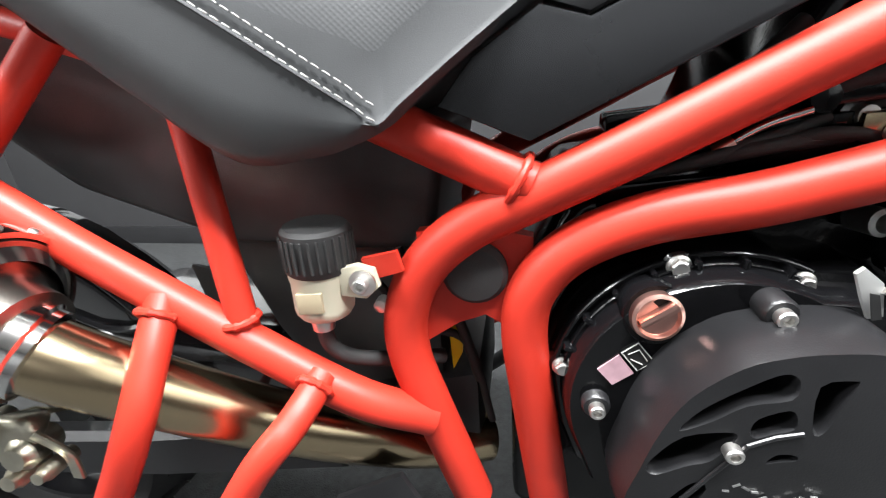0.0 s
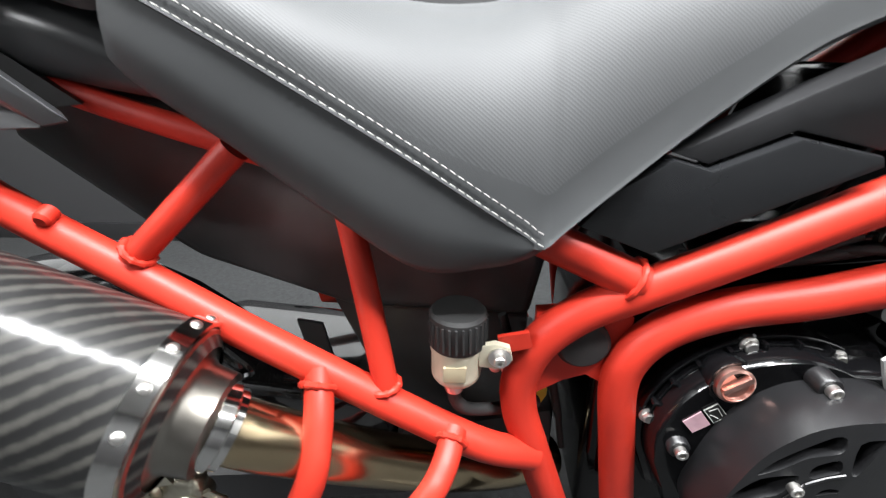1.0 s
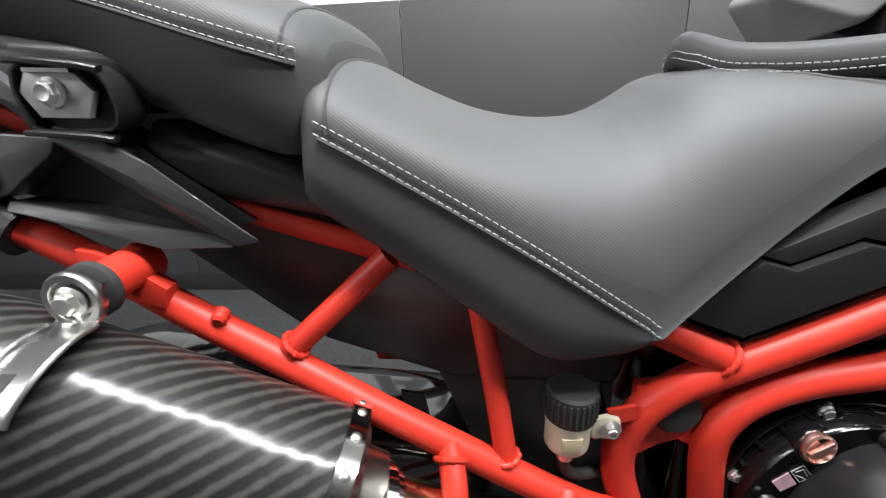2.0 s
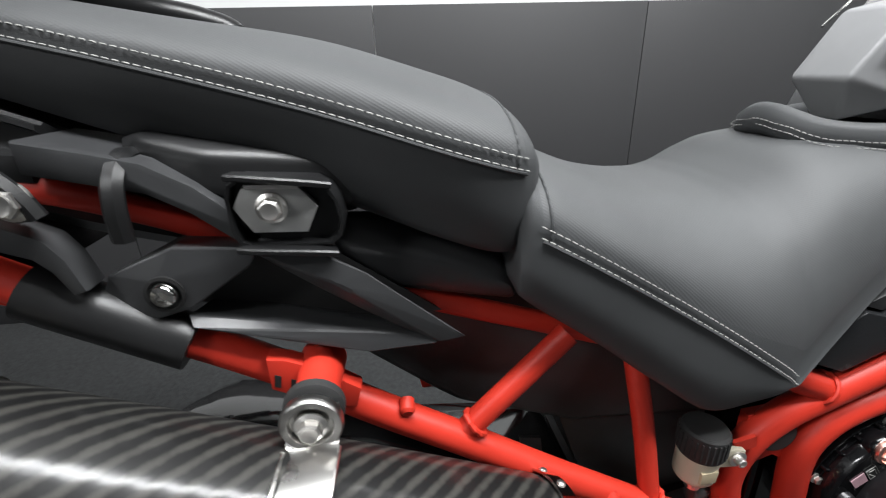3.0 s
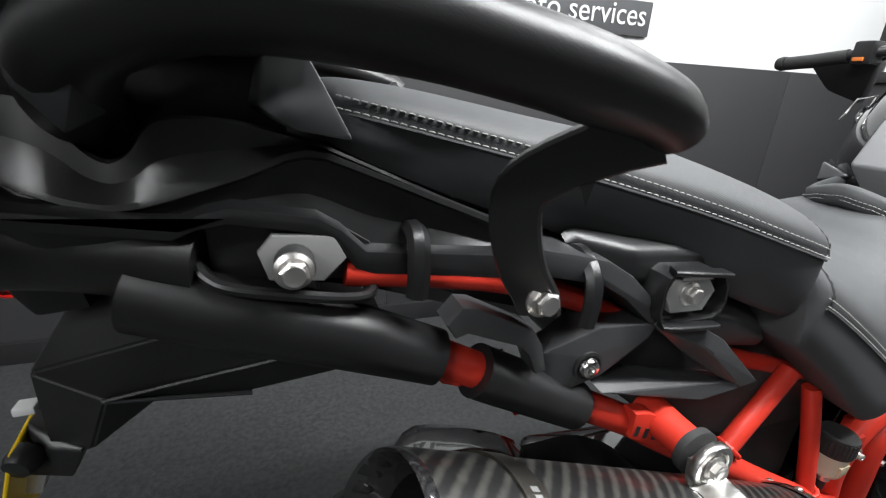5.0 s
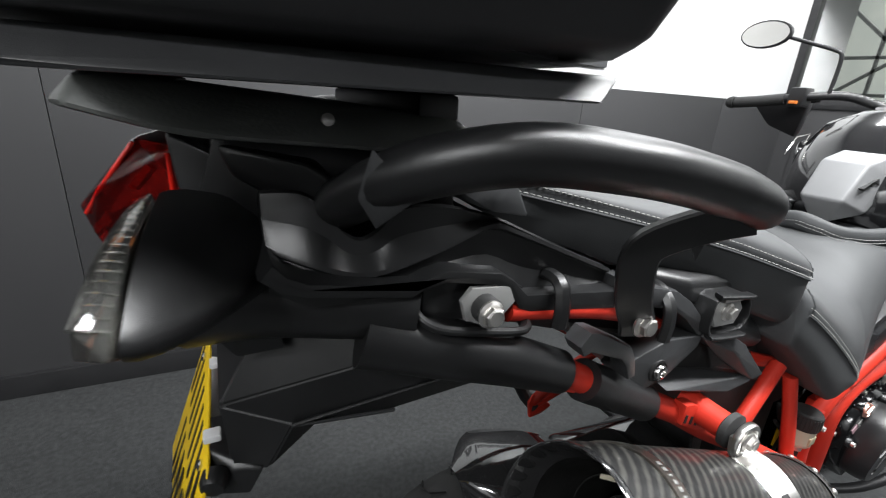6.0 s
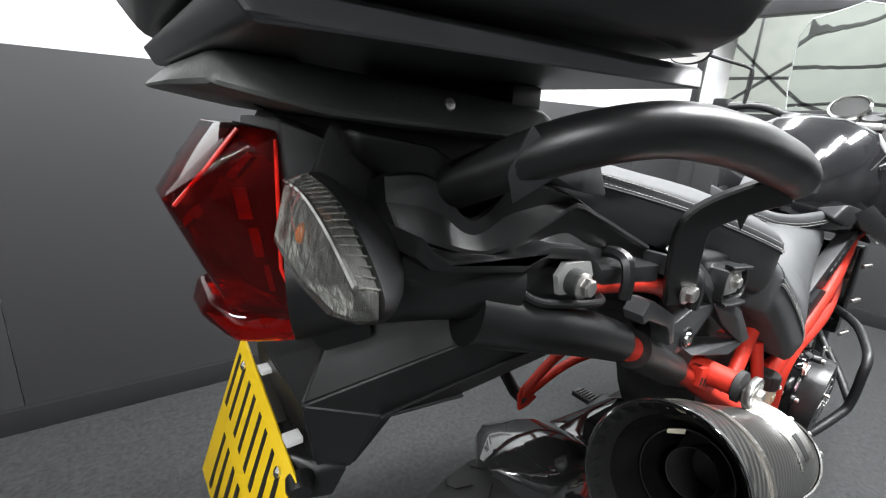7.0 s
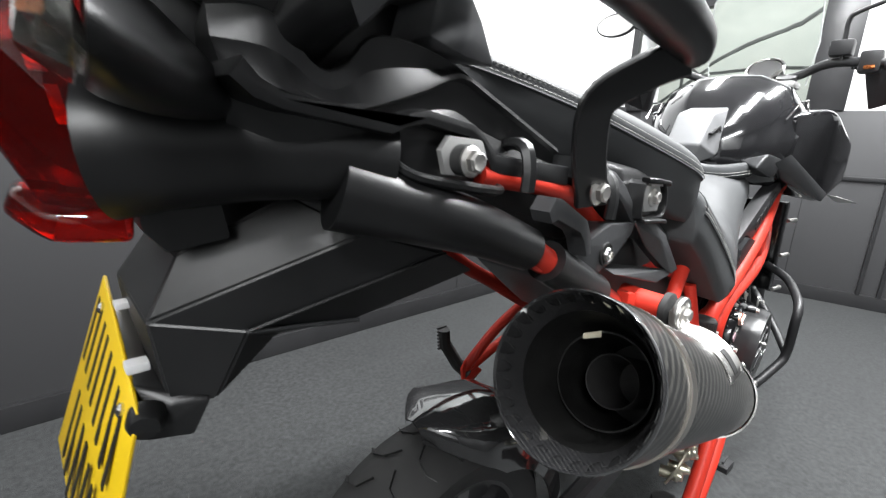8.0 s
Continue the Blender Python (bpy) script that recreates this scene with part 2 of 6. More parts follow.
def add_plate(bm, outline, y0, y1, bevel=0.0):
    """outline: (x, z) corners, or (x, z, dy) with a shift of its own; a slab from y0 (near) to y1."""
    near = [bm.verts.new((p[0], y0 + (p[2] if len(p) > 2 else 0), p[1])) for p in outline]
    far = [bm.verts.new((p[0], y1 + (p[2] if len(p) > 2 else 0), p[1])) for p in outline]
    n = len(near)
    fs = [bm.faces.new(near), bm.faces.new(far[::-1])]
    for i in range(n):
        fs.append(bm.faces.new((near[i], far[i], far[(i + 1) % n], near[(i + 1) % n])))
    bmesh.ops.recalc_face_normals(bm, faces=fs)
    if bevel:
        bmesh.ops.bevel(bm, geom=[e for e in bm.edges if all(v in near for v in e.verts)] , offset=bevel, segments=2, profile=0.6, affect="EDGES")
    return bm


def plate(outline, y0, y1, bevel=0.0):
    return add_plate(bmesh.new(), outline, y0, y1, bevel)


def block(x0, x1, y0, y1, z0, z1, bevel=0.0):
    return hull([(x, y, z) for x in (x0, x1) for y in (y0, y1) for z in (z0, z1)], bevel)


def bolt(parent, at, r=0.0085, axis=(0, -1, 0), material=None, name="bolt"):
    """A hexagon flange bolt with a dished head."""
    bm = bmesh.new()
    add_lathe(bm, [(r * 1.35, 0), (r * 1.35, r * 0.2), (r * 1.05, r * 0.42)], at, axis, 20)
    add_lathe(bm, [(r, r * 0.3), (r, r * 0.95), (r * 0.85, r * 1.06)], at, axis, 6)
    add_lathe(bm, [(r * 0.8, r * 0.9), (r * 0.8, r * 1.1), (r * 0.72, r * 1.16), (r * 0.5, r * 1.1), (r * 0.1, r * 1.08)], at, axis, 20)
    return part(name, bm, material or STEEL, parent, sharp=25)


def socket_bolt(parent, at, r=0.006, axis=(0, -1, 0), material=None):
    bm = bmesh.new()
    add_lathe(bm, [(r, 0), (r, r * 1.2), (r * 0.85, r * 1.4), (r * 0.55, r * 1.4), (r * 0.5, r * 0.7), (r * 0.05, r * 0.7)], at, axis, 14)
    return part("socket_bolt", bm, material or STEEL, parent, sharp=30)


def weld(parent, at, axis, r):
    """A fillet of weld beads round a tube's foot."""
    bm = bmesh.new()
    o, d = Vector(at), Vector(axis).normalized()
    u = d.orthogonal().normalized()
    v = d.cross(u)
    ring = [o + (u * math.cos(a) + v * math.sin(a)) * r for a in [2 * math.pi * i / 28 for i in range(29)]]
    add_sweep(bm, ring, circle(0.0032, 8), [1 + 0.22 * math.sin(i * 2.4) for i in range(29)])
    return part("weld_bead", bm, RED, parent)


# ---- the room ----


def room_box(name, x0, x1, y0, y1, z0, z1, material, label, kind="structure", bevel=0.0, turn=0.0, pivot=(0, 0, 0)):
    bm = block(x0, x1, y0, y1, z0, z1, bevel)
    if turn:
        bmesh.ops.rotate(bm, cent=pivot, matrix=Matrix.Rotation(radians(turn), 3, "Z"), verts=bm.verts)
    return tagged(finish(name, bm, material), label, kind=kind)


GROUND = -0.08
LONG = dict(turn=-2.0, pivot=(0.0, 1.39, 0))
FRONT = dict(turn=9.7, pivot=(2.95, 0.37, 0))
tagged(finish("floor", block(-4, 5.2, -4, 2.2, -0.2, GROUND), CARPET), "dark grey short-pile carpet floor", kind="structure")
tagged(finish("ceiling", block(-4, 5.2, -4, 2.2, 2.95, 3.05), CEIL), "white suspended showroom ceiling", kind="structure")
room_box("wall_west", -4, 3.3, 1.402, 1.55, GROUND, 2.95, WHITE, "white painted wall above dark panelling", **LONG)
for px in (-3.17, -2.07, -0.97, 0.13, 1.23, 2.33):
    room_box("wall_panel", px - 0.198, px + 0.899, 1.388, 1.4, GROUND + 0.07, 1.165, DADO, "dark grey painted wall panel", bevel=0.0015, **LONG)
room_box("baseboard", -4, 3.3, 1.366, 1.388, GROUND, GROUND + 0.09, SKIRT, "black skirting board along the panelled wall", bevel=0.003, **LONG)
# unseen walls: east upper kept dark to cut fill, south upper white to bounce it
room_box("wall_east", -4, 5, -3.6, -3.45, 1.12, 2.95, FRAMEG, "unseen dark grey wall that holds back fill light")
room_box("wall_east_lower", -4, 5, -3.6, -3.44, GROUND, 1.12, DADO, "dark grey lower wall")
room_box("wall_south", -3.6, -3.45, -3.5, 1.7, 1.12, 2.95, WHITE, "unseen white wall that bounces fill light from the rear")
room_box("wall_south_lower", -3.6, -3.44, -3.5, 1.7, GROUND, 1.12, DADO, "dark grey lower wall")
WX = 2.95
for py in (-3.2, -2.1, -1.0, 0.1):
    room_box("wall_panel", WX - 0.012, WX, py, py + 1.097, GROUND + 0.07, 1.14, DADO, "dark grey painted wall panel", bevel=0.0015, **FRONT)
room_box("wall_north_lower", WX, WX + 0.12, -3.6, 1.5, GROUND, 1.14, DADO, "dark grey lower wall behind panels", **FRONT)
room_box("baseboard_north", WX - 0.034, WX - 0.013, -3.5, 1.35, GROUND, GROUND + 0.09, SKIRT, "black skirting board under the window wall", bevel=0.003, **FRONT)
room_box("wall_north_upper", WX, WX + 0.12, -3.6, 0.0, 1.14, 2.95, WHITE, "white painted upper wall", **FRONT)
room_box("wall_north_head", WX, WX + 0.12, 0.0, 1.5, 1.93, 2.95, WHITE, "white wall above the window", **FRONT)
win = tagged(new("window_1"), "grey framed internal window in the end wall", kind="structure")


def turned(bm, turn, pivot):
    bmesh.ops.rotate(bm, cent=pivot, matrix=Matrix.Rotation(radians(turn), 3, "Z"), verts=bm.verts)
    return bm


for y0, y1, z0, z1 in ((0.0, 0.2, 1.14, 1.93), (1.28, 1.36, 1.14, 1.93), (0.2, 1.28, 1.83, 1.93), (0.2, 1.28, 1.14, 1.2)):
    part("window_frame", turned(block(WX - 0.025, WX + 0.06, y0, y1, z0, z1, 0.004), **FRONT), SKIRT, win)
pane = part("pane", turned(block(WX + 0.02, WX + 0.026, 0.195, 1.285, 1.195, 1.855), **FRONT), PANE, win)
pane.visible_shadow = False
# trunking and rails on the end wall
for py in (-0.4, -0.3):
    room_box("conduit", WX - 0.04, WX - 0.014, py, py + 0.022, GROUND + 0.09, 1.1, SKIRT, "black vertical wall conduit", bevel=0.003, **FRONT)
room_box("wall_rail", WX - 0.03, WX - 0.014, -3.0, -0.05, 0.72, 0.745, SKIRT, "thin black horizontal wall rail", bevel=0.003, **FRONT)
# the hall seen through the window: its brightness is emission on a backdrop sheet
HALL_GLOW = glow("self_lit_hall", (0.62, 0.66, 0.6), 0.3)
room_box("backdrop", 6.4, 6.45, -2.5, 5.0, GROUND, 3.4, HALL_GLOW, "pale backdrop of the hall beyond the window, glowing by itself")
room_box("hall_floor", WX + 0.5, 6.4, -2.5, 5.0, -0.2, GROUND, CARPET, "grey floor of the hall beyond")
STEELG = mat("grey_steelwork", (0.5, 0.52, 0.5), 0.5, vary=0.1, bump=0.05)
for a, b in (((5.6, 0.2, 1.7), (5.6, 3.6, 1.75)), ((5.6, 0.6, 2.6), (5.6, 2.4, 1.3)), ((5.6, 2.0, -0.08), (5.6, 2.0, 3.0)), ((5.6, 3.0, 2.8), (5.6, 1.2, 1.2)), ((5.6, 0.2, 1.35), (5.6, 3.6, 1.35))):
    tagged(finish("steel_beam", sweep([a, b], box_ring(0.025, 0.035, 0.2)), STEELG), "grey steel beam in the hall beyond", kind="structure")

# sign over the panels
sign = tagged(finish("wall_sign", turned(block(0.365, 1.15, 1.385, 1.4, 1.262, 1.405, 0.002), **LONG), FRAMEG), "dark grey sign board with white lettering", "sign")
txt = bpy.data.curves.new("sign_text", "FONT")
txt.body, txt.size, txt.extrude, txt.align_x = "moto services", 0.128, 0.001, "RIGHT"
txt.materials.append(WHITE)
tob = new("lettering", txt)
tob.matrix_world = Matrix.Translation((0, 1.39, 0)) @ Matrix.Rotation(radians(-2.0), 4, "Z") @ Matrix.Translation((1.125, -0.0072, 1.305)) @ Matrix.Rotation(radians(90), 4, "X")
tob.parent = sign
mark = thing("wall_mark", "large dark grey painted letter shapes on the white wall", "sign")
for pts in ([(-0.15, 1.225), (-0.06, 1.225), (0.045, 1.62), (-0.02, 1.7)], [(0.06, 1.225), (0.155, 1.225), (0.03, 1.75), (-0.03, 1.68)], [(-0.035, 1.28), (0.06, 1.28), (0.045, 1.345), (-0.02, 1.345)], [(0.26, 1.225), (0.34, 1.225), (0.34, 1.72), (0.26, 1.7)]):
    part("painted_stroke", turned(plate(pts, 1.396, 1.402), **LONG), FRAMEG, mark)

# ---- the motorcycle ----
bike = thing("motorcycle", "black naked motorcycle with red trellis frame parked on carpet", "motorcycle")
CY = 0.03  # the tail's middle


def mirror_y(pts, c=0.0):
    return [(x, 2 * c - y, z) for x, y, z in pts]


# frame tubes
LOWER = [(0.362, -0.178, 0.362), (0.309, -0.2, 0.397), (0.232, -0.202, 0.442), (0.163, -0.202, 0.484), (0.086, -0.2, 0.53), (0.0, -0.196, 0.583), (-0.09, -0.19, 0.635), (-0.162, -0.186, 0.683)]
LOWER2 = [(-0.15, -0.186, 0.676), (-0.223, -0.184, 0.717), (-0.3, -0.182, 0.756), (-0.38, -0.18, 0.8), (-0.43, -0.176, 0.83)]
MAIN = [(0.86, -0.15, 0.79), (0.721, -0.165, 0.693), (0.58, -0.17, 0.622), (0.507, -0.17, 0.586), (0.447, -0.17, 0.558), (0.399, -0.17, 0.534), (0.364, -0.17, 0.501), (0.347, -0.17, 0.46), (0.347, -0.17, 0.42), (0.362, -0.17, 0.366), (0.395, -0.168, 0.26)]
SECOND = [(0.98, -0.12, 0.68), (0.85, -0.15, 0.625), (0.716, -0.168, 0.586), (0.607, -0.17, 0.556), (0.528, -0.17, 0.541), (0.478, -0.17, 0.519), (0.451, -0.17, 0.488), (0.443, -0.17, 0.45), (0.45, -0.17, 0.385), (0.468, -0.168, 0.25)]
UPPER = [(0.32, -0.16, 0.626), (0.447, -0.17, 0.566)]
RAIL = [(-0.46, -0.17, 0.885), (-0.4, -0.17, 0.877), (-0.34, -0.17, 0.866), (-0.28, -0.168, 0.848), (-0.212, -0.155, 0.815), (-0.12, -0.15, 0.768), (-0.03, -0.15, 0.728), (0.1, -0.15, 0.684), (0.2, -0.15, 0.65)]
BRACE1 = [(0.106, -0.179, 0.69), (-0.005, -0.194, 0.592)]
BRACE2 = [(0.19, -0.17, 0.64), (0.205, -0.186, 0.55), (0.219, -0.2, 0.45)]
STRUT1 = [(0.157, -0.206, 0.49), (0.163, -0.242, 0.455), (0.157, -0.268, 0.412), (0.115, -0.275, 0.338), (0.02, -0.28, 0.2)]
STRUT2 = [(0.282, -0.206, 0.422), (0.272, -0.243, 0.407), (0.25, -0.265, 0.383), (0.18, -0.275, 0.29), (0.05, -0.28, 0.17)]


def frame_side(flip):
    def q(pts):
        return mirror_y(pts) if flip else pts
    part("lower_subframe_tube", tube(q(LOWER), 0.0165), RED, bike, "satin red steel tube")
    part("rear_subframe_tube", tube(q(LOWER2), 0.0165), RED, bike, "satin red steel tube")
    part("main_frame_tube", tube(q(MAIN), 0.0185, seg=22), RED, bike, "thick satin red frame tube")
    part("second_frame_tube", tube(q(SECOND), 0.0185, seg=22), RED, bike, "thick satin red frame tube")
    part("seat_stub_tube", tube(q(UPPER), 0.018), RED, bike)
    part("upper_subframe_tube", tube(q(RAIL), 0.0115), RED, bike)
    part("brace_tube", tube(q(BRACE1), 0.0125), RED, bike)
    part("brace_tube", tube(q(BRACE2), 0.012), RED, bike)
    left1 = [(0.153, 0.206, 0.492), (0.08, 0.24, 0.42), (-0.01, 0.262, 0.325)]
    left2 = [(0.276, 0.204, 0.415), (0.15, 0.24, 0.385), (0.0, 0.262, 0.318)]
    part("peg_strut", tube(left1 if flip else STRUT1, 0.0135), RED, bike)
    part("peg_strut", tube(left2 if flip else STRUT2, 0.0125), RED, bike)


frame_side(False)
frame_side(True)
weld(bike, (0.438, -0.17, 0.57), (0.09, 0, -0.05), 0.019)
weld(bike, (0.008, -0.1945, 0.604), (0.1, 0, 0.09), 0.0135)
weld(bike, (0.2165, -0.2, 0.469), (-0.14, 0, 1), 0.0135)
weld(bike, (0.1585, -0.217, 0.48), (-0.05, -0.6, -0.6), 0.0148)
weld(bike, (0.279, -0.216, 0.418), (-0.15, -0.6, -0.3), 0.0138)


# seats: stations along x of (x, half width and height at the seam, half width and height at the bottom, top height)
def seat_ring(x, c, ws, zs, wb, zb, zt, n=10, p=0.62, q=0.95):
    right = [(-wb * 0.6, zb + 0.004), (-wb * 0.97, zb), (-wb, zb + 0.008), (-(wb + ws) / 2 - 0.003, (zb + zs) / 2)]
    for i in range(n):
        a = math.pi / 2 * i / (n - 1)
        right.append((-ws * math.cos(a) ** p, zs + (zt - zs) * math.sin(a) ** q))
    ring = right + [(-y, z) for y, z in right[-2::-1]]
    return [Vector((x, c + y, z)) for y, z in ring]


def stations(rows, n=6):
    """Smooth rows of numbers."""
    out = []
    for i in range(len(rows) - 1):
        a, b, c, d = rows[max(i - 1, 0)], rows[i], rows[i + 1], rows[min(i + 2, len(rows) - 1)]
        for k in range(n):
            t = k / n
            out.append([0.5 * (2 * q + (r - p) * t + (2 * p - 5 * q + 4 * r - s) * t * t + (3 * q - p - 3 * r + s) * t ** 3) for p, q, r, s in zip(a, b, c, d)])
    out.append(list(rows[-1]))
    return out


def seat(name, rows, label, top_from, top_to, seam_to):
    s = part(name, bmesh.new(), VINYL, bike, label)
    st = stations(rows)
    rings = [seat_ring(*r) for r in st]
    part("seat_body", loft(rings), VINYL, s, sharp=55)
    bm = bmesh.new()
    top = []
    for r in st:
        if top_from <= r[0] <= top_to:
            ring = seat_ring(*r)[4:-4]
            mid = Vector((r[0], r[1], r[3] - 0.08))
            top.append([v + (v - mid).normalized() * (-0.0004 + 0.002 * min(1.0, min(k, len(ring) - 1 - k) / (1 + 4 * min(1.0, max(0.0, (r[0] - 0.18) / 0.16)))) * min(1.0, max(0.0, (r[0] - top_from) / 0.012)) * min(1.0, max(0.0, (top_to - r[0]) / (0.01 if top_to < 0.2 else 0.15)))) for k, v in enumerate(ring)])
    vs = [[bm.verts.new(v) for v in t] for t in top]
    for a, b in zip(vs, vs[1:]):
        for i in range(len(a) - 1):
            bm.faces.new((a[i], a[i + 1], b[i + 1], b[i]))
    part("top_panel", bm, GRIPV, s, "finely embossed top panel", sharp=60)
    for side in (4, -5):
        line = [seat_ring(*r)[side] for r in st if top_from <= r[0] <= seam_to]
        bm = bmesh.new()
        stitch_row(bm, line, -0.0035, 0.0075, -1 if side == 4 else 1)
        upper = []
        for r in st:
            if top_from <= r[0] <= seam_to:
                ring = seat_ring(*r)
                a, b = ring[side], ring[side + (1 if side == 4 else -1)]
                along = (b - a).normalized()
                outward = Vector((0, -along.z, along.y)) if side == 4 else Vector((0, along.z, -along.y))
                upper.append(a + along * 0.0055 + outward * 0.002)
        stitch_row(bm, upper, 0.0, 0.0075, 0)
        part("stitching", bm, THREAD, s, "pale double row of stitches")
        bm = sweep([p + Vector((0, -0.0012 if side == 4 else 0.0012, -0.0065)) for p in line], circle(0.0015, 6))
        part("seam_piping", bm, VINYL, s)
    x = st[7 if name == "rider_seat" else -11][0]
    near = min(st, key=lambda r: abs(r[0] - x))
    ring = seat_ring(*near)[4:-4]
    mid = Vector((near[0], near[1], near[3] - 0.08))
    line = [v + (v - mid).normalized() * 0.0022 for v in ring]
    bm = bmesh.new()
    stitch_row(bm, line, 0.0, 0.009, 0)
    part("cross_stitching", bm, VINYL, s)
    part("cross_seam", sweep([v + (mid - v).normalized() * 0.0012 for v in line], circle(0.0016, 6)), VINYL, s)
    return s


def stitch_row(bm, line, dz, spacing, sy):
    d = 0.0
    for a, b in zip(line, line[1:]):
        seg = b - a
        while d < seg.length:
            p = a + seg.normalized() * d + Vector((0, sy * (0.003 - dz * 0.12), dz))
            e = seg.normalized() * 0.0024
            add_sweep(bm, [p - e, p - e * 0.6 + Vector((0, sy * 0.0007, 0.0003)), p + e * 0.6 + Vector((0, sy * 0.0007, 0.0003)), p + e], circle(0.00065, 5))
            d += spacing
        d -= seg.length


RIDER = [
    (0.045, 0.0, 0.198, 0.815, 0.208, 0.752, 0.862),
    (0.062, 0.0, 0.211, 0.811, 0.211, 0.738, 0.872),
    (0.12, 0.0, 0.214, 0.778, 0.214, 0.697, 0.842),
    (0.19, 0.0, 0.215, 0.735, 0.215, 0.642, 0.812),
    (0.255, 0.0, 0.215, 0.693, 0.216, 0.597, 0.798),
    (0.31, 0.0, 0.214, 0.655, 0.214, 0.598, 0.797),
    (0.338, 0.0, 0.211, 0.635, 0.214, 0.605, 0.804),
    (0.355, 0.0, 0.208, 0.6225, 0.209, 0.612, 0.812),
    (0.37, 0.0, 0.2035, 0.634, 0.204, 0.624, 0.82),
    (0.41, 0.0, 0.19, 0.664, 0.19, 0.654, 0.842),
    (0.48, 0.0, 0.168, 0.715, 0.166, 0.702, 0.852),
    (0.56, 0.0, 0.148, 0.765, 0.146, 0.752, 0.852),
    (0.66, 0.0, 0.13, 0.80, 0.128, 0.79, 0.855),
]
PILLION = [
    (-0.468, 0.02, 0.07, 1.0, 0.085, 0.975, 1.012),
    (-0.452, 0.02, 0.125, 1.0, 0.135, 0.965, 1.018),
    (-0.38, 0.02, 0.155, 0.985, 0.15, 0.935, 1.012),
    (-0.25, 0.015, 0.178, 0.955, 0.168, 0.89, 0.99),
    (-0.12, 0.01, 0.195, 0.92, 0.183, 0.845, 0.968),
    (-0.02, 0.0, 0.207, 0.888, 0.193, 0.805, 0.938),
    (0.03, 0.0, 0.207, 0.872, 0.198, 0.79, 0.92),
    (0.055, 0.0, 0.196, 0.864, 0.188, 0.795, 0.905),
    (0.066, 0.0, 0.18, 0.858, 0.172, 0.81, 0.886),
]
seat("rider_seat", RIDER, "dark grey stitched vinyl rider seat", 0.06, 0.66, 0.357)
seat("pillion_seat", PILLION, "dark grey stitched vinyl pillion seat", -0.455, 0.05, 0.05)


# console and cuff at the seat's nose
part("console", hull([(0.52, -0.018, 0.862), (0.52, 0.018, 0.862), (0.492, -0.042, 0.915), (0.492, 0.042, 0.915), (0.55, -0.045, 0.996), (0.55, 0.045, 0.996), (0.67, -0.05, 1.02), (0.67, 0.05, 1.02), (0.66, -0.058, 0.96), (0.66, 0.058, 0.96), (0.585, -0.055, 0.885), (0.585, 0.055, 0.885)], 0.006, 3), CONSOLE, bike, "satin grey console in front of the seat")
part("emblem", plate([(0.53, 0.945), (0.59, 0.965), (0.6, 0.95), (0.582, 0.957), (0.57, 0.947), (0.56, 0.956), (0.538, 0.94)], -0.0545, -0.045), INK_SHADE, bike)
CUFF = [(0.68, -0.125, 0.858), (0.6, -0.115, 0.853), (0.51, -0.092, 0.848), (0.455, -0.06, 0.852), (0.432, 0.0, 0.868), (0.455, 0.06, 0.852), (0.51, 0.092, 0.848), (0.6, 0.115, 0.853), (0.68, 0.125, 0.858)]
cuff = part("seat_cuff", sweep(curve_points(CUFF, 6), [(u * 1.0, v) for u, v in box_ring(0.022, 0.04, 0.7)]), VINYL, bike, "stitched vinyl lip at the nose", 50)
bm = bmesh.new()
for off in (0.004, 0.011):
    stitch_row(bm, [p + Vector((-0.012 if abs(p.y) < 0.07 else -0.002, -0.0135 if p.y < -0.03 else (0.0135 if p.y > 0.03 else 0), off - 0.011)) for p in curve_points(CUFF, 6)], 0.0, 0.007, -1)
part("stitching", bm, THREAD, cuff)

PANELP = mat("dark_side_plastic", (0.011, 0.0115, 0.0125), 0.27, vary=0.15, bump=0.06, fine=1500)
# side panels under the seat's flanks
for sy in (1, -1):
    y0, y1 = -0.181 * sy, -0.15 * sy
    panel = part("side_panel", plate([(0.386, 0.623), (0.447, 0.598), (0.604, 0.671), (0.601, 0.679), (0.54, 0.693), (0.482, 0.669), (0.452, 0.678), (0.41, 0.652)], y0, y1, 0.004 if sy > 0 else 0), PANELP, bike, "matt grey plastic side panel")
    upper = part("upper_side_panel", plate([(0.455, 0.681), (0.482, 0.672), (0.541, 0.697), (0.606, 0.681), (0.7, 0.728), (0.82, 0.8), (0.8, 0.83), (0.7, 0.795), (0.54, 0.722)], -0.172 * sy, -0.14 * sy, 0.003 if sy > 0 else 0), BLACK, bike, "black plastic panel with raised marks")
    for k in range(6):
        x = 0.612 + 0.024 * k
        z = 0.703 + 0.0125 * k
        part("raised_mark", plate([(x, z), (x + 0.015, z + 0.008), (x + 0.018, z + 0.03), (x + 0.003, z + 0.022)], -0.1745 * sy, -0.171 * sy), COVER, upper)

# silencer and pipe
M0, M1 = Vector((0.085, -0.266, 0.482)), Vector((-0.462, -0.2905, 0.7275))
MD = (M1 - M0).normalized()
ML = (M1 - M0).length
CONEB = mat("burnt_lacquer", (0.006, 0.006, 0.0058), 0.5, spec=0.2, vary=0.5, scale=90, bump=0.25, fine=90)
DARKCHROME = mat("smoked_steel", (0.3, 0.28, 0.25), 0.3, 1.0, vary=0.3, scale=30, bump=0.02)
silencer = part("silencer", bmesh.new(), CARBON, bike, "round carbon fibre silencer with a deep open end")


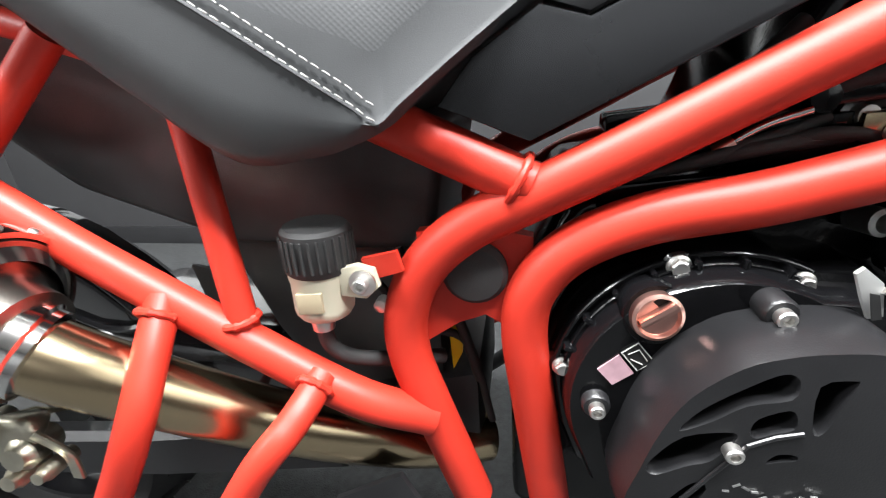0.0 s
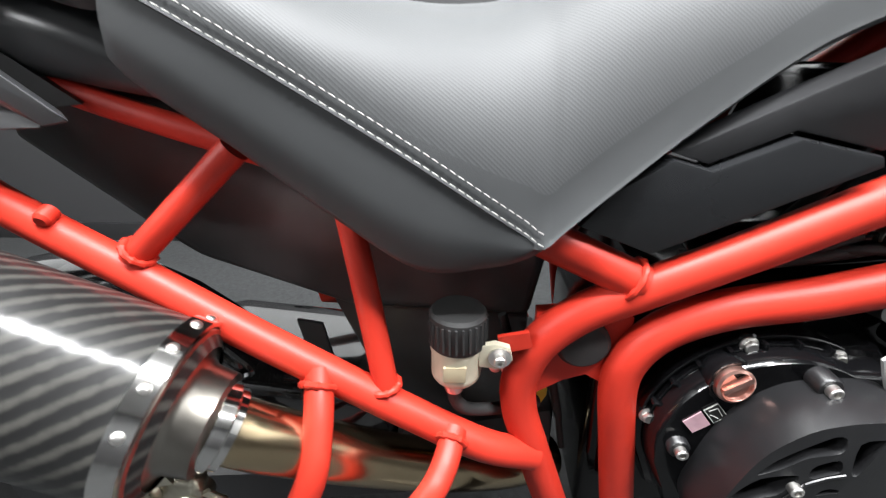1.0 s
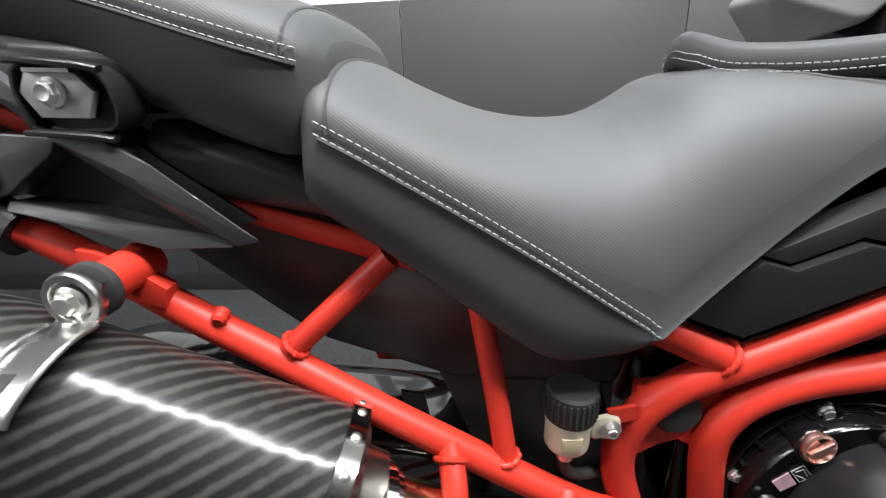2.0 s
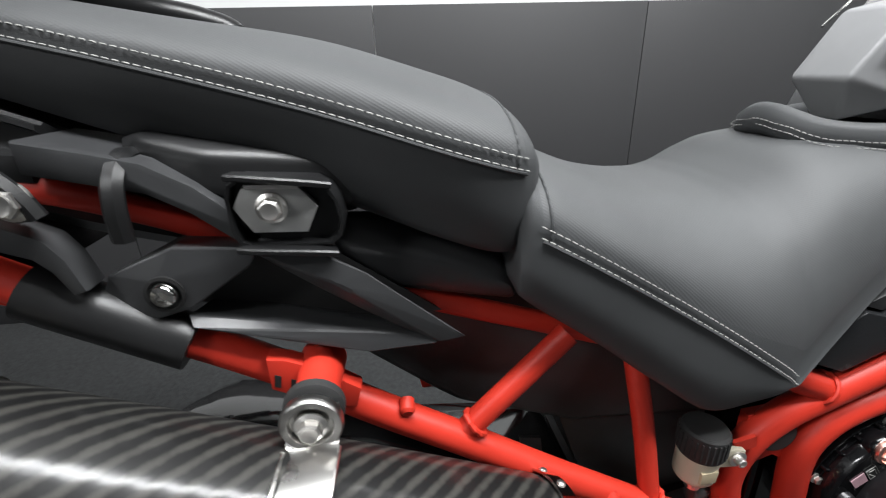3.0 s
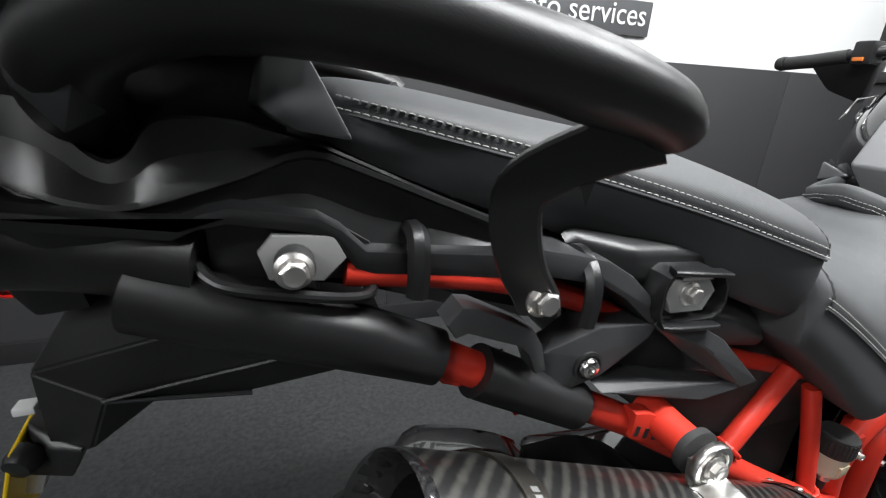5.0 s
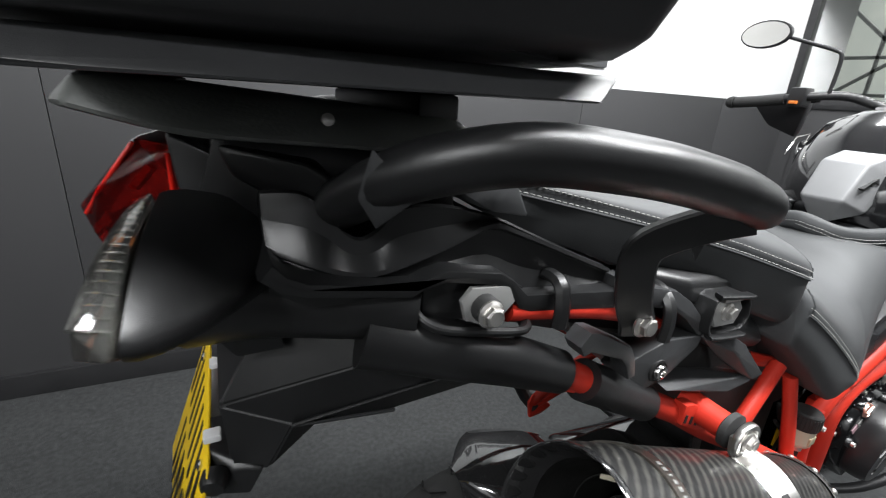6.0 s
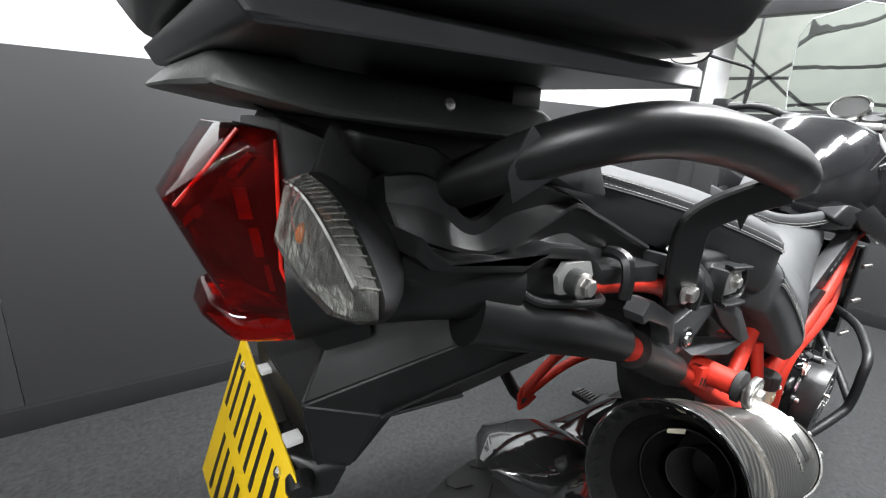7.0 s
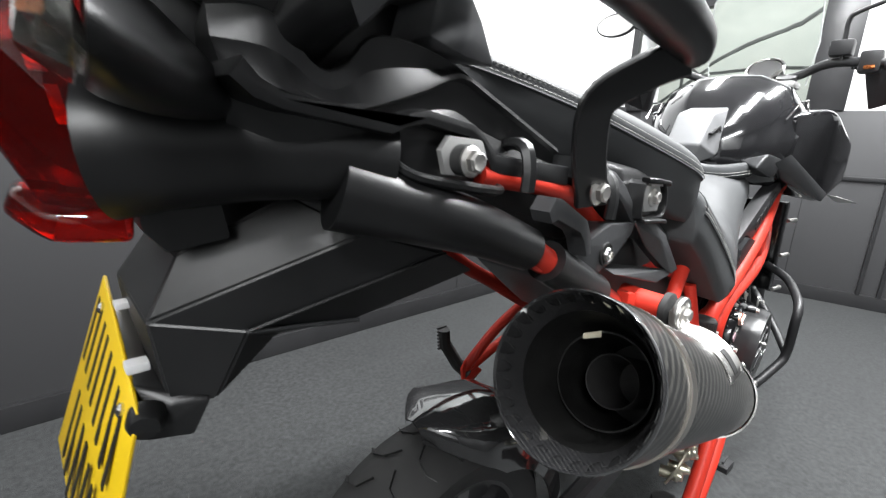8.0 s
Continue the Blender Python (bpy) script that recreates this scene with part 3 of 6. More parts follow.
def carbon_shell(profile, origin, axis, n=72):
    """A lathed shell with a map of length and girth, for the twill."""
    me = bpy.data.meshes.new("silencer_shell")
    o, d = Vector(origin), Vector(axis).normalized()
    u = d.cross(Vector((0, 0, 1))).normalized()
    v = d.cross(u)
    verts, faces, uv = [], [], []
    for r, h in profile:
        for i in range(n + 1):
            a = 2 * math.pi * i / n
            verts.append(o + d * h + (u * math.cos(a) + v * math.sin(a)) * r)
    for j in range(len(profile) - 1):
        for i in range(n):
            q = (j * (n + 1) + i, j * (n + 1) + i + 1, (j + 1) * (n + 1) + i + 1, (j + 1) * (n + 1) + i)
            faces.append(q)
            for k in q:
                uv.append((profile[k // (n + 1)][1], 2 * math.pi * 0.072 * (k % (n + 1)) / n))
    me.from_pydata(verts, [], faces)
    layer = me.uv_layers.new(name="UVMap")
    for k, c in enumerate(uv):
        layer.data[k].uv = c
    me.materials.append(CARBON)
    for p in me.polygons:
        p.use_smooth = True
    me.set_sharp_from_angle(angle=radians(40))
    ob = new("silencer_shell", me)
    ob.parent = silencer
    return ob


carbon_shell([(0.058, 0.02), (0.07, 0.028), (0.0735, 0.05), (0.075, 0.2), (0.0755, ML - 0.012), (0.074, ML)], M0, MD)
part("end_rim", lathe([(0.0748, ML - 0.006), (0.0755, ML + 0.001), (0.0738, ML + 0.004), (0.0718, ML + 0.001), (0.066, ML - 0.016), (0.0605, ML - 0.03)], M0, MD, 64, False), CARBON2, silencer, "worn lacquered carbon lip")
for k in range(26):
    a = 2 * math.pi * k / 26
    eu = MD.cross(Vector((0, 0, 1))).normalized()
    ev = MD.cross(eu)
    ring = [M0 + MD * (ML + h) + (eu * math.cos(a + d) + ev * math.sin(a + d)) * r for r, h, d in ((0.0722, 0.002, -0.1), (0.0722, 0.002, 0.1), (0.0668, -0.013, 0.07), (0.0655, -0.016, 0.0), (0.0668, -0.013, -0.07), (0.0735, -0.008, 0.0), (0.069, -0.022, 0.0))]
    part("lip_scallop", hull(ring, 0.0006, 1), CARBON2, silencer)
part("end_cone", lathe([(0.0607, ML - 0.029), (0.054, ML - 0.075), (0.049, ML - 0.09), (0.047, ML - 0.075), (0.0455, ML - 0.075), (0.0455, ML - 0.2), (0.001, ML - 0.202)], M0, MD, 48, False), CONEB, silencer)
part("inner_tube", lathe([(0.0275, ML - 0.2), (0.0275, ML - 0.1), (0.0268, ML - 0.099), (0.026, ML - 0.1), (0.026, ML - 0.26), (0.001, ML - 0.26)], M0, MD, 40, False), SOOT, silencer, "dark sooty outlet tube")
part("warning_label", hull([M0 + MD * (ML - 0.07) + Vector(q) for q in ((0.012, 0.03, 0.034), (0.02, 0.015, 0.04), (0.012, 0.03, 0.028), (0.02, 0.015, 0.033))]), CLEARP, silencer)
for h, hw in ((0.036, 0.0085), (ML - 0.085, 0.0115)):
    band = part("silencer_band", lathe([(0.073, h - hw), (0.0772, h - hw), (0.0778, h + hw), (0.0752, h + hw)], M0, MD, 64, "ring"), CHROME if h < 0.1 else DARKCHROME, silencer, "polished steel band")
    if h > 0.1:
        u = MD.cross(Vector((0, 0, 1))).normalized()
        v = MD.cross(u)
        for k in range(9):
            a = math.pi * 1.5 - 0.75 + 0.085 * k
            c = M0 + MD * h + (u * math.cos(a) + v * math.sin(a)) * 0.0777
            t = (-u * math.sin(a) + v * math.cos(a)) * 0.0022
            n = (u * math.cos(a) + v * math.sin(a)) * 0.0004
            part("etched_bar", hull([c + s1 * t * (1 if k % 3 else 0.5) + s2 * MD * 0.0035 + s3 * n for s1 in (-1, 1) for s2 in (-1, 1) for s3 in (0, 1)]), ALU, band)
    else:
        u = MD.cross(Vector((0, 0, 1))).normalized()
        v = MD.cross(u)
        for k in range(5):
            a = math.pi * 1.5 - 1.0 + 0.42 * k
            c = M0 + MD * h + (u * math.cos(a) + v * math.sin(a)) * 0.0765
            n = (u * math.cos(a) + v * math.sin(a))
            part("rivet", lathe([(0.0045, 0), (0.0045, 0.002), (0.003, 0.0035), (0.0005, 0.004)], c, n, 12), STEEL, band)
PIPE = [tuple(M0 + MD * 0.035), tuple(M0), (0.115, -0.256, 0.458), (0.16, -0.226, 0.41), (0.21, -0.192, 0.36), (0.27, -0.158, 0.315), (0.34, -0.115, 0.27), (0.4, -0.08, 0.25)]
pipe = part("exhaust_pipe", tube(PIPE, 0.0285, seg=32), GOLD, bike, "gold heat-tinted titanium link pipe")
pd = (Vector(PIPE[2]) - Vector(PIPE[1])).normalized()
part("pipe_collar", lathe([(0.029, 0), (0.036, 0.001), (0.037, 0.012), (0.034, 0.014), (0.034, 0.02), (0.029, 0.022)], Vector(PIPE[1]) - pd * 0.004, pd, 40, "ring"), CHROME, pipe, "polished steel joint collar")
part("pipe_collar", lathe([(0.03, -0.004), (0.043, 0.0), (0.045, 0.02), (0.05, 0.026), (0.071, 0.031), (0.0735, 0.035)], M0 - MD * 0.004, MD, 48, False), DARKCHROME, silencer)
CAST = mat("weathered_cast_alloy", (0.55, 0.52, 0.42), 0.36, 1.0, vary=0.3, scale=80, bump=0.25, fine=240)
clip = part("pipe_clamp", hull([(-0.01, -0.27, 0.375), (0.03, -0.275, 0.365), (0.055, -0.265, 0.385), (0.045, -0.265, 0.41), (0.0, -0.262, 0.405), (0.02, -0.235, 0.39), (0.05, -0.235, 0.4), (0.0, -0.235, 0.39)], 0.006, 3), CAST, bike, "weathered silver clamp under the pipe joint")
for x, z, r in ((0.005, 0.395, 0.011), (0.04, 0.378, 0.013), (-0.02, 0.36, 0.01), (0.02, 0.35, 0.009), (0.055, 0.36, 0.007)):
    part("clamp_lug", lathe([(r, -0.025), (r * 1.1, 0.002), (r * 0.8, 0.006), (r * 0.75, 0.01), (r * 0.3, 0.011)], (x, -0.268, z), (0.15, -1, 0.15), 16), CAST, clip)
part("clamp_strap", sweep(curve_points([(-0.04, -0.26, 0.35), (-0.03, -0.272, 0.385), (0.0, -0.275, 0.41), (0.035, -0.272, 0.42)], 4), box_ring(0.012, 0.004, 0.5), up=(0, -1, 0)), CAST, clip)
part("clamp_strap", sweep(curve_points([(0.06, -0.268, 0.4), (0.075, -0.262, 0.375), (0.07, -0.258, 0.345)], 4), box_ring(0.01, 0.004, 0.5), up=(0, -1, 0)), CAST, clip)

# silencer hanger
BRUSHED = mat("brushed_strap_steel", (0.6, 0.59, 0.57), 0.28, 1.0, vary=0.15, bump=0.05, fine=900)
STRAP = [(-0.134, -0.2585, 0.7), (-0.135, -0.262, 0.679), (-0.136, -0.272, 0.672), (-0.137, -0.29, 0.672), (-0.139, -0.308, 0.668), (-0.143, -0.327, 0.659), (-0.149, -0.342, 0.645), (-0.152, -0.347, 0.636)]
STRAP = curve_points(STRAP, 4)
hanger = part("silencer_hanger", loft([[(x - 0.021, y, z - 0.002), (x + 0.021, y, z + 0.002), (x + 0.021, y + 0.003, z + 0.001), (x - 0.021, y + 0.003, z - 0.003)] for x, y, z in STRAP]), BRUSHED, bike, "bright bent steel silencer strap")
# no cut in the strap: a black strip paints the slot's dark inside
part("strap_slot", loft([[(x - 0.0055, y - 0.0006, z + 0.0006), (x + 0.0055, y - 0.0006, z + 0.0008), (x + 0.0055, y + 0.001, z), (x - 0.0055, y + 0.001, z)] for x, y, z in STRAP[19:-2]]), INK_SHADE, hanger)
for sx in (-0.021, 0.021):
    part("strap_lip", sweep([(x + sx, y, z) for x, y, z in STRAP[8:]], circle(0.002, 8)), BRUSHED, hanger)
mb = (-0.134, -0.264, 0.691)
part("rubber_bush", lathe([(0.021, -0.085), (0.019, -0.05), (0.0185, -0.024)], mb, (0, -1, 0), 28), RED, bike, "red welded mounting boss")
part("mount_washer", lathe([(0.02, -0.006), (0.0238, -0.004), (0.0245, 0.0), (0.024, 0.0035), (0.0228, 0.005), (0.0178, 0.005), (0.0168, 0.0035), (0.0165, -0.001), (0.004, -0.001)], mb, (0, -1, 0), 40), BRUSHED, bike, "turned aluminium mount washer")
bolt(bike, (-0.134, -0.267, 0.691), 0.0095)
part("rubber_ring", lathe([(0.021, -0.024), (0.0245, -0.022), (0.0245, -0.014), (0.021, -0.012)], mb, (0, -1, 0), 28), RUBBER, bike)
gusset = part("slotted_gusset", plate([(-0.177, 0.713), (-0.16, 0.71), (-0.135, 0.698), (-0.1, 0.672), (-0.106, 0.652), (-0.14, 0.662), (-0.177, 0.682)], -0.2075, -0.19, 0.001), RED, bike, "slotted red frame plate")
# slots are black sheets on the plate, their inner shade painted
for k in range(3):
    x, z = -0.172 + 0.013 * k, 0.697 - 0.006 * k
    part("slot", plate([(x, z), (x + 0.005, z - 0.002), (x + 0.003, z - 0.014), (x - 0.002, z - 0.012)], -0.2083, -0.207), INK_SHADE, gusset)
for at in ((-0.06, -0.204, 0.637), (0.04, -0.216, 0.545), (0.055, -0.196, 0.545)):
    part("frame_tab", lathe([(0.0075, -0.012), (0.0075, 0.0), (0.005, 0.003), (0.001, 0.003)], at, (0, -1, -0.4), 14), RED, bike)

# reservoir of the rear brake
res = part("brake_reservoir", lathe([(0.021, 0), (0.0235, 0.004), (0.024, 0.008), (0.0242, 0.03), (0.0252, 0.034), (0.0252, 0.04)], (0.283, -0.182, 0.469), (0.04, 0, 1), 32), CLEARP, bike, "cream translucent brake fluid reservoir")
bm = lathe([(0.0255, 0.0), (0.027, 0.002), (0.0265, 0.033), (0.024, 0.036), (0.008, 0.037)], (0.2848, -0.182, 0.508), (0.04, 0, 1), 40)
cap = part("reservoir_cap", bm, RUBBER, res, "ribbed black screw cap")
for k in range(28):
    a = 2 * math.pi * k / 28
    x, y = 0.2855 + 0.0272 * math.cos(a), -0.182 + 0.0272 * math.sin(a)
    part("rib", hull([(x + dx, y + dy, z) for dx in (-0.0009, 0.0009) for dy in (-0.0009, 0.0009) for z in (0.513, 0.538)]), RUBBER, cap)
part("level_window", plate([(0.273, 0.479), (0.293, 0.48), (0.294, 0.497), (0.273, 0.496)], -0.2072, -0.2, 0.001), WINDOWP, res, "darker fluid level window")
part("reservoir_ear", plate([(0.305, 0.49), (0.325, 0.488), (0.336, 0.498), (0.333, 0.512), (0.32, 0.516), (0.305, 0.512)], -0.196, -0.19, 0.001), CLEARP, res)
part("washer", lathe([(0.0105, 0), (0.0105, 0.002), (0.006, 0.002)], (0.324, -0.1965, 0.502), (0, -1, 0), 20), STEEL, res)
socket_bolt(res, (0.324, -0.198, 0.502), 0.0058)
part("bracket_ear", plate([(0.322, 0.518), (0.35, 0.524), (0.354, 0.508), (0.326, 0.5)], -0.189, -0.184), RED, bike)
part("hose_clip", lathe([(0.009, 0), (0.0095, 0.006), (0.0085, 0.01)], (0.281, -0.187, 0.456), (0.04, 0, 1), 18), STEEL, res)
part("brake_hose", tube([(0.281, -0.187, 0.462), (0.283, -0.186, 0.44), (0.296, -0.18, 0.424), (0.325, -0.165, 0.412), (0.37, -0.14, 0.4)], 0.0068), RUBBER, bike, "black rubber brake hose")
part("rubber_plug", lathe([(0.026, 0), (0.026, 0.006), (0.022, 0.01), (0.001, 0.012)], (0.405, -0.162, 0.497), (0, -1, 0), 28), RUBBER, bike, "round black pivot plug")
part("pivot_plate", plate([(0.36, 0.53), (0.41, 0.535), (0.45, 0.525), (0.448, 0.44), (0.425, 0.45), (0.412, 0.458), (0.39, 0.45), (0.36, 0.43)], -0.163, -0.15), RED, bike, "red pivot gusset plate")
part("yellow_tag", plate([(0.372, 0.42), (0.386, 0.425), (0.384, 0.39), (0.374, 0.37)], -0.12, -0.116), YELLOW, bike)
part("wiring", tube([(0.33, -0.12, 0.5), (0.345, -0.125, 0.46), (0.38, -0.13, 0.44), (0.4, -0.12, 0.36)], 0.005, 6, 10), RUBBER, bike)
part("wiring", tube([(0.31, -0.13, 0.47), (0.35, -0.135, 0.43), (0.39, -0.12, 0.4), (0.41, -0.11, 0.3)], 0.004, 6, 10), RUBBER, bike)
for k in range(3):
    part("chain_roller", lathe([(0.006, 0), (0.006, 0.012), (0.003, 0.013)], (0.322 + 0.012 * k, -0.15, 0.462 - 0.002 * k), (0, -1, 0), 12), STEEL, bike)

# dark housings between the frame sides
DUST = mat("dusty_black_plastic", (0.038, 0.039, 0.0395), 0.42, vary=0.75, scale=26, bump=0.15, fine=800)
part("air_box", hull([(-0.16, y, 0.69) for y in (-0.11, 0.11)] + [(-0.14, y, 0.74) for y in (-0.12, 0.12)] + [(0.0, y, 0.562) for y in (-0.115, 0.115)] + [(0.16, y, 0.5) for y in (-0.11, 0.11)] + [(0.36, y, 0.49) for y in (-0.11, 0.11)] + [(0.38, y, 0.6) for y in (-0.12, 0.12)] + [(0.1, y, 0.72) for y in (-0.13, 0.13)], 0.012, 3), DUST, bike, "dusty black plastic inner housing")
part("inner_fender", plate([(0.13, 0.53), (0.36, 0.51), (0.36, 0.3), (0.24, 0.3), (0.18, 0.4)], -0.1, 0.1, 0.006), DUST, bike)
part("swingarm", hull([(0.4, -0.11, 0.24), (0.4, 0.11, 0.24), (0.4, -0.11, 0.36), (0.4, 0.11, 0.36), (0.2, -0.12, 0.22), (0.2, 0.14, 0.22), (0.2, -0.12, 0.32), (0.2, 0.14, 0.32)], 0.02), BLACK, bike)
for y in (-0.12, 0.15):
    part("swingarm_leg", sweep([(0.24, y, 0.27), (0.0, y, 0.23), (-0.35, y, 0.195)], box_ring(0.035, 0.07, 0.5)), BLACK, bike)
AX = (-0.33, 0.02, 0.172)
HX, HZ = -0.325, 0.192  # centre of the hugger
wheel = part("rear_wheel", lathe([(0.03, -0.06), (0.05, -0.06), (0.05, 0.06), (0.03, 0.06)], AX, (0, 1, 0), 32), ALU, bike, "rear wheel with a treaded tyre")
part("tyre", lathe([(0.17, -0.06), (0.2, -0.075), (0.22, -0.077), (0.236, -0.064), (0.248, -0.033), (0.252, 0), (0.248, 0.033), (0.236, 0.064), (0.22, 0.077), (0.2, 0.075), (0.17, 0.06)], AX, (0, 1, 0), 80, "ring"), RUBBER, wheel)
part("rim", lathe([(0.182, -0.063), (0.165, -0.06), (0.16, -0.03), (0.16, 0.03), (0.165, 0.06), (0.182, 0.063)], AX, (0, 1, 0), 64, "ring"), GLOSS, wheel)
for k in range(5):
    a = 2 * math.pi * k / 5
    part("spoke", sweep([(AX[0] + r * math.cos(a), AX[1], AX[2] + r * math.sin(a)) for r in (0.045, 0.11, 0.175)], box_ring(0.05, 0.022), up=(0, 1, 0)), GLOSS, wheel)
# tread grooves as black strips on the tyre, groove shade given by colour
bm = bmesh.new()
for k in range(26):
    for sgn in (-1, 1):
        a = 2 * math.pi * (k + 0.5 * (sgn > 0)) / 26
        pts = []
        for w, da in ((0.01, 0.0), (0.026, 0.1), (0.05, 0.13), (0.066, 0.1)):
            r = 0.2527 - (w / 0.077) ** 2.3 * 0.023
            pts.append((AX[0] + r * math.cos(a + da), AX[1] + sgn * w, AX[2] + r * math.sin(a + da)))
        add_sweep(bm, pts, [(-0.0035, -0.001), (0.0035, -0.001), (0.0035, 0.0006), (-0.0035, 0.0006)], up=(0, 1, 0))
tagged(part("tread_groove", bm, INK_SHADE, wheel), kind="stuff")
hug = []
for k in range(22):
    a = radians(-13 + 4.6 * k)
    e = min(1.0, 0.2 + 0.8 * math.sin(min(1.0, k / 3.5) * math.pi / 2))
    ring = []
    for w, d in ((-0.118, -0.085), (-0.114, -0.05), (-0.1, -0.014), (-0.06, 0.006), (0, 0.012), (0.06, 0.006), (0.1, -0.014), (0.114, -0.05), (0.118, -0.085), (0.113, -0.085), (0.109, -0.05), (0.095, -0.018), (0, 0.008), (-0.095, -0.018), (-0.109, -0.05), (-0.113, -0.085)):
        r = 0.291 + d * (0.35 + 0.65 * min(1, k / 6)) + 0.008 * max(0, 1 - k / 5)
        ring.append((HX + r * math.sin(a), 0.005 + w * 0.86 * e, HZ + r * math.cos(a)))
    hug.append(ring)
part("hugger", loft(hug), CARBON2, bike, "glossy carbon rear hugger", 50)
part("hugger_front", hull([(-0.12, y, 0.39) for y in (-0.09, 0.12)] + [(0.19, y, 0.365) for y in (-0.1, 0.11)] + [(0.22, y, 0.2) for y in (-0.1, 0.11)] + [(-0.04, y, 0.22) for y in (-0.1, 0.12)], 0.05, 6), CARBON2, bike, "glossy carbon front of the hugger")
SCOOP = [(-0.2, 0.53), (-0.13, 0.53), (-0.1, 0.523), (-0.05, 0.497), (-0.007, 0.463), (0.02, 0.436), (0.036, 0.413), (0.01, 0.404), (-0.02, 0.405), (-0.06, 0.421), (-0.11, 0.452), (-0.2, 0.49)]
scoop = part("hugger_scoop", plate(SCOOP, -0.122, -0.05, 0.014), CARBON2, bike, "glossy carbon scoop ahead of the rear wheel", 60)
part("scoop_rim", sweep(curve_points([(x, -0.12, z) for x, z in SCOOP[1:10]], 4), box_ring(0.008, 0.012, 0.8), up=(0, -1, 0)), GLOSS, scoop)
part("hugger_grille", plate([(0.09, 0.47), (0.12, 0.465), (0.13, 0.4), (0.1, 0.41)], -0.095, -0.09), DUST, bike)

# ---- tail ----
SILVR = mat("bright_reflector", (0.42, 0.42, 0.4), 0.2, 0.95, vary=0.3, scale=120, bump=0.6, fine=90)
TRIMG = mat("satin_grey_trim_plastic", (0.1, 0.102, 0.105), 0.36, vary=0.12, bump=0.1, fine=1500)
TAILP = mat("matt_black_tail_plastic", (0.009, 0.0092, 0.0096), 0.34, spec=0.5, vary=0.2, bump=0.12, fine=1500)
arm = [(-0.73, -0.07, 0.905), (-0.69, -0.088, 0.908), (-0.65, -0.108, 0.908), (-0.6, -0.132, 0.904), (-0.549, -0.15, 0.897)]
arm2 = [(-0.597, -0.145, 0.876), (-0.53, -0.163, 0.856), (-0.46, -0.175, 0.833), (-0.388, -0.181, 0.804)]
for flip in (False, True):
    for pts, r0, r1, lab in ((arm, 0.052, 0.0325, "smooth matt black tail cover"), (arm2, 0.033, 0.0238, "smooth matt black tube cover")):
        q = curve_points(mirror_y(pts, CY * 0.6) if flip else pts, 5)
        sc = [(r0 + (r1 - r0) * i / (len(q) - 1)) / 0.03 for i in range(len(q))]
        part("subframe_cover", sweep(q, circle(0.03, 24), sc), TAILP, bike, lab)
    sl = [(-0.352, -0.183, 0.785), (-0.335, -0.183, 0.775), (-0.24, -0.186, 0.724)]
    q = mirror_y(sl) if flip else sl
    part("sleeve_cover", sweep(q, circle(0.0245, 24)), TAILP, bike, "black plastic tube sleeve")
part("cover_fin", hull([(-0.598, -0.17, 0.893), (-0.603, -0.165, 0.862), (-0.56, -0.184, 0.872), (-0.5, -0.186, 0.846), (-0.59, -0.15, 0.895), (-0.5, -0.16, 0.84), (-0.585, -0.14, 0.85)], 0.003), TAILP, bike)
part("sleeve_tab", plate([(-0.395, 0.797), (-0.385, 0.782), (-0.368, 0.775), (-0.36, 0.785), (-0.37, 0.8)], -0.19, -0.18, 0.002), RED, bike)
part("bridge_cover", plate([(-0.39, 0.848), (-0.378, 0.862), (-0.366, 0.86), (-0.312, 0.832), (-0.302, 0.816), (-0.295, 0.79), (-0.305, 0.787), (-0.314, 0.807), (-0.324, 0.818), (-0.372, 0.838), (-0.382, 0.835)], -0.207, -0.182, 0.003), GREYP, bike, "grey bridge over the red tube")
wing = part("wing_panel", hull([(-0.3, -0.186, 0.772), (-0.288, -0.19, 0.795), (-0.233, -0.196, 0.817), (-0.168, -0.198, 0.812), (-0.176, -0.199, 0.798), (-0.228, -0.199, 0.764), (-0.268, -0.197, 0.753), (-0.25, -0.2, 0.79), (-0.29, -0.15, 0.775), (-0.235, -0.15, 0.815), (-0.17, -0.15, 0.805), (-0.23, -0.15, 0.76)], 0.0015, 2), GREYP, bike, "faceted grey plastic heel panel", 10)
part("bolt_cup", lathe([(0.0155, 0), (0.0155, 0.003), (0.013, 0.0035), (0.012, 0.001), (0.001, 0.001)], (-0.2445, -0.1985, 0.7795), (0, -1, 0), 26), INK_SHADE, wing)
part("button_bolt", lathe([(0.0105, 0), (0.0105, 0.0035), (0.0085, 0.0065), (0.005, 0.0075), (0.0048, 0.004), (0.0005, 0.004)], (-0.2445, -0.1995, 0.7795), (0, -1, 0), 22), CHROME, wing)
part("wing_lower", hull([(-0.234, -0.196, 0.757), (-0.2, -0.198, 0.75), (-0.095, -0.202, 0.726), (-0.022, -0.202, 0.719), (-0.228, -0.207, 0.75), (-0.16, -0.208, 0.734), (-0.09, -0.208, 0.711), (-0.03, -0.205, 0.711), (-0.22, -0.16, 0.757), (-0.1, -0.16, 0.722), (-0.05, -0.16, 0.714)], 0.001, 1), GREYP, bike, "narrow faceted grey plastic blade", 8)
part("wing_blade", hull([(-0.176, -0.2, 0.812), (-0.165, -0.2, 0.822), (-0.125, -0.205, 0.81), (-0.085, -0.208, 0.788), (-0.05, -0.208, 0.758), (-0.002, -0.206, 0.716), (-0.026, -0.205, 0.712), (-0.066, -0.202, 0.733), (-0.12, -0.197, 0.768), (-0.11, -0.213, 0.782), (-0.15, -0.17, 0.81), (-0.03, -0.18, 0.72), (-0.1, -0.17, 0.77)], 0.0012, 1), GREYP, bike, "long pointed grey plastic blade", 8)
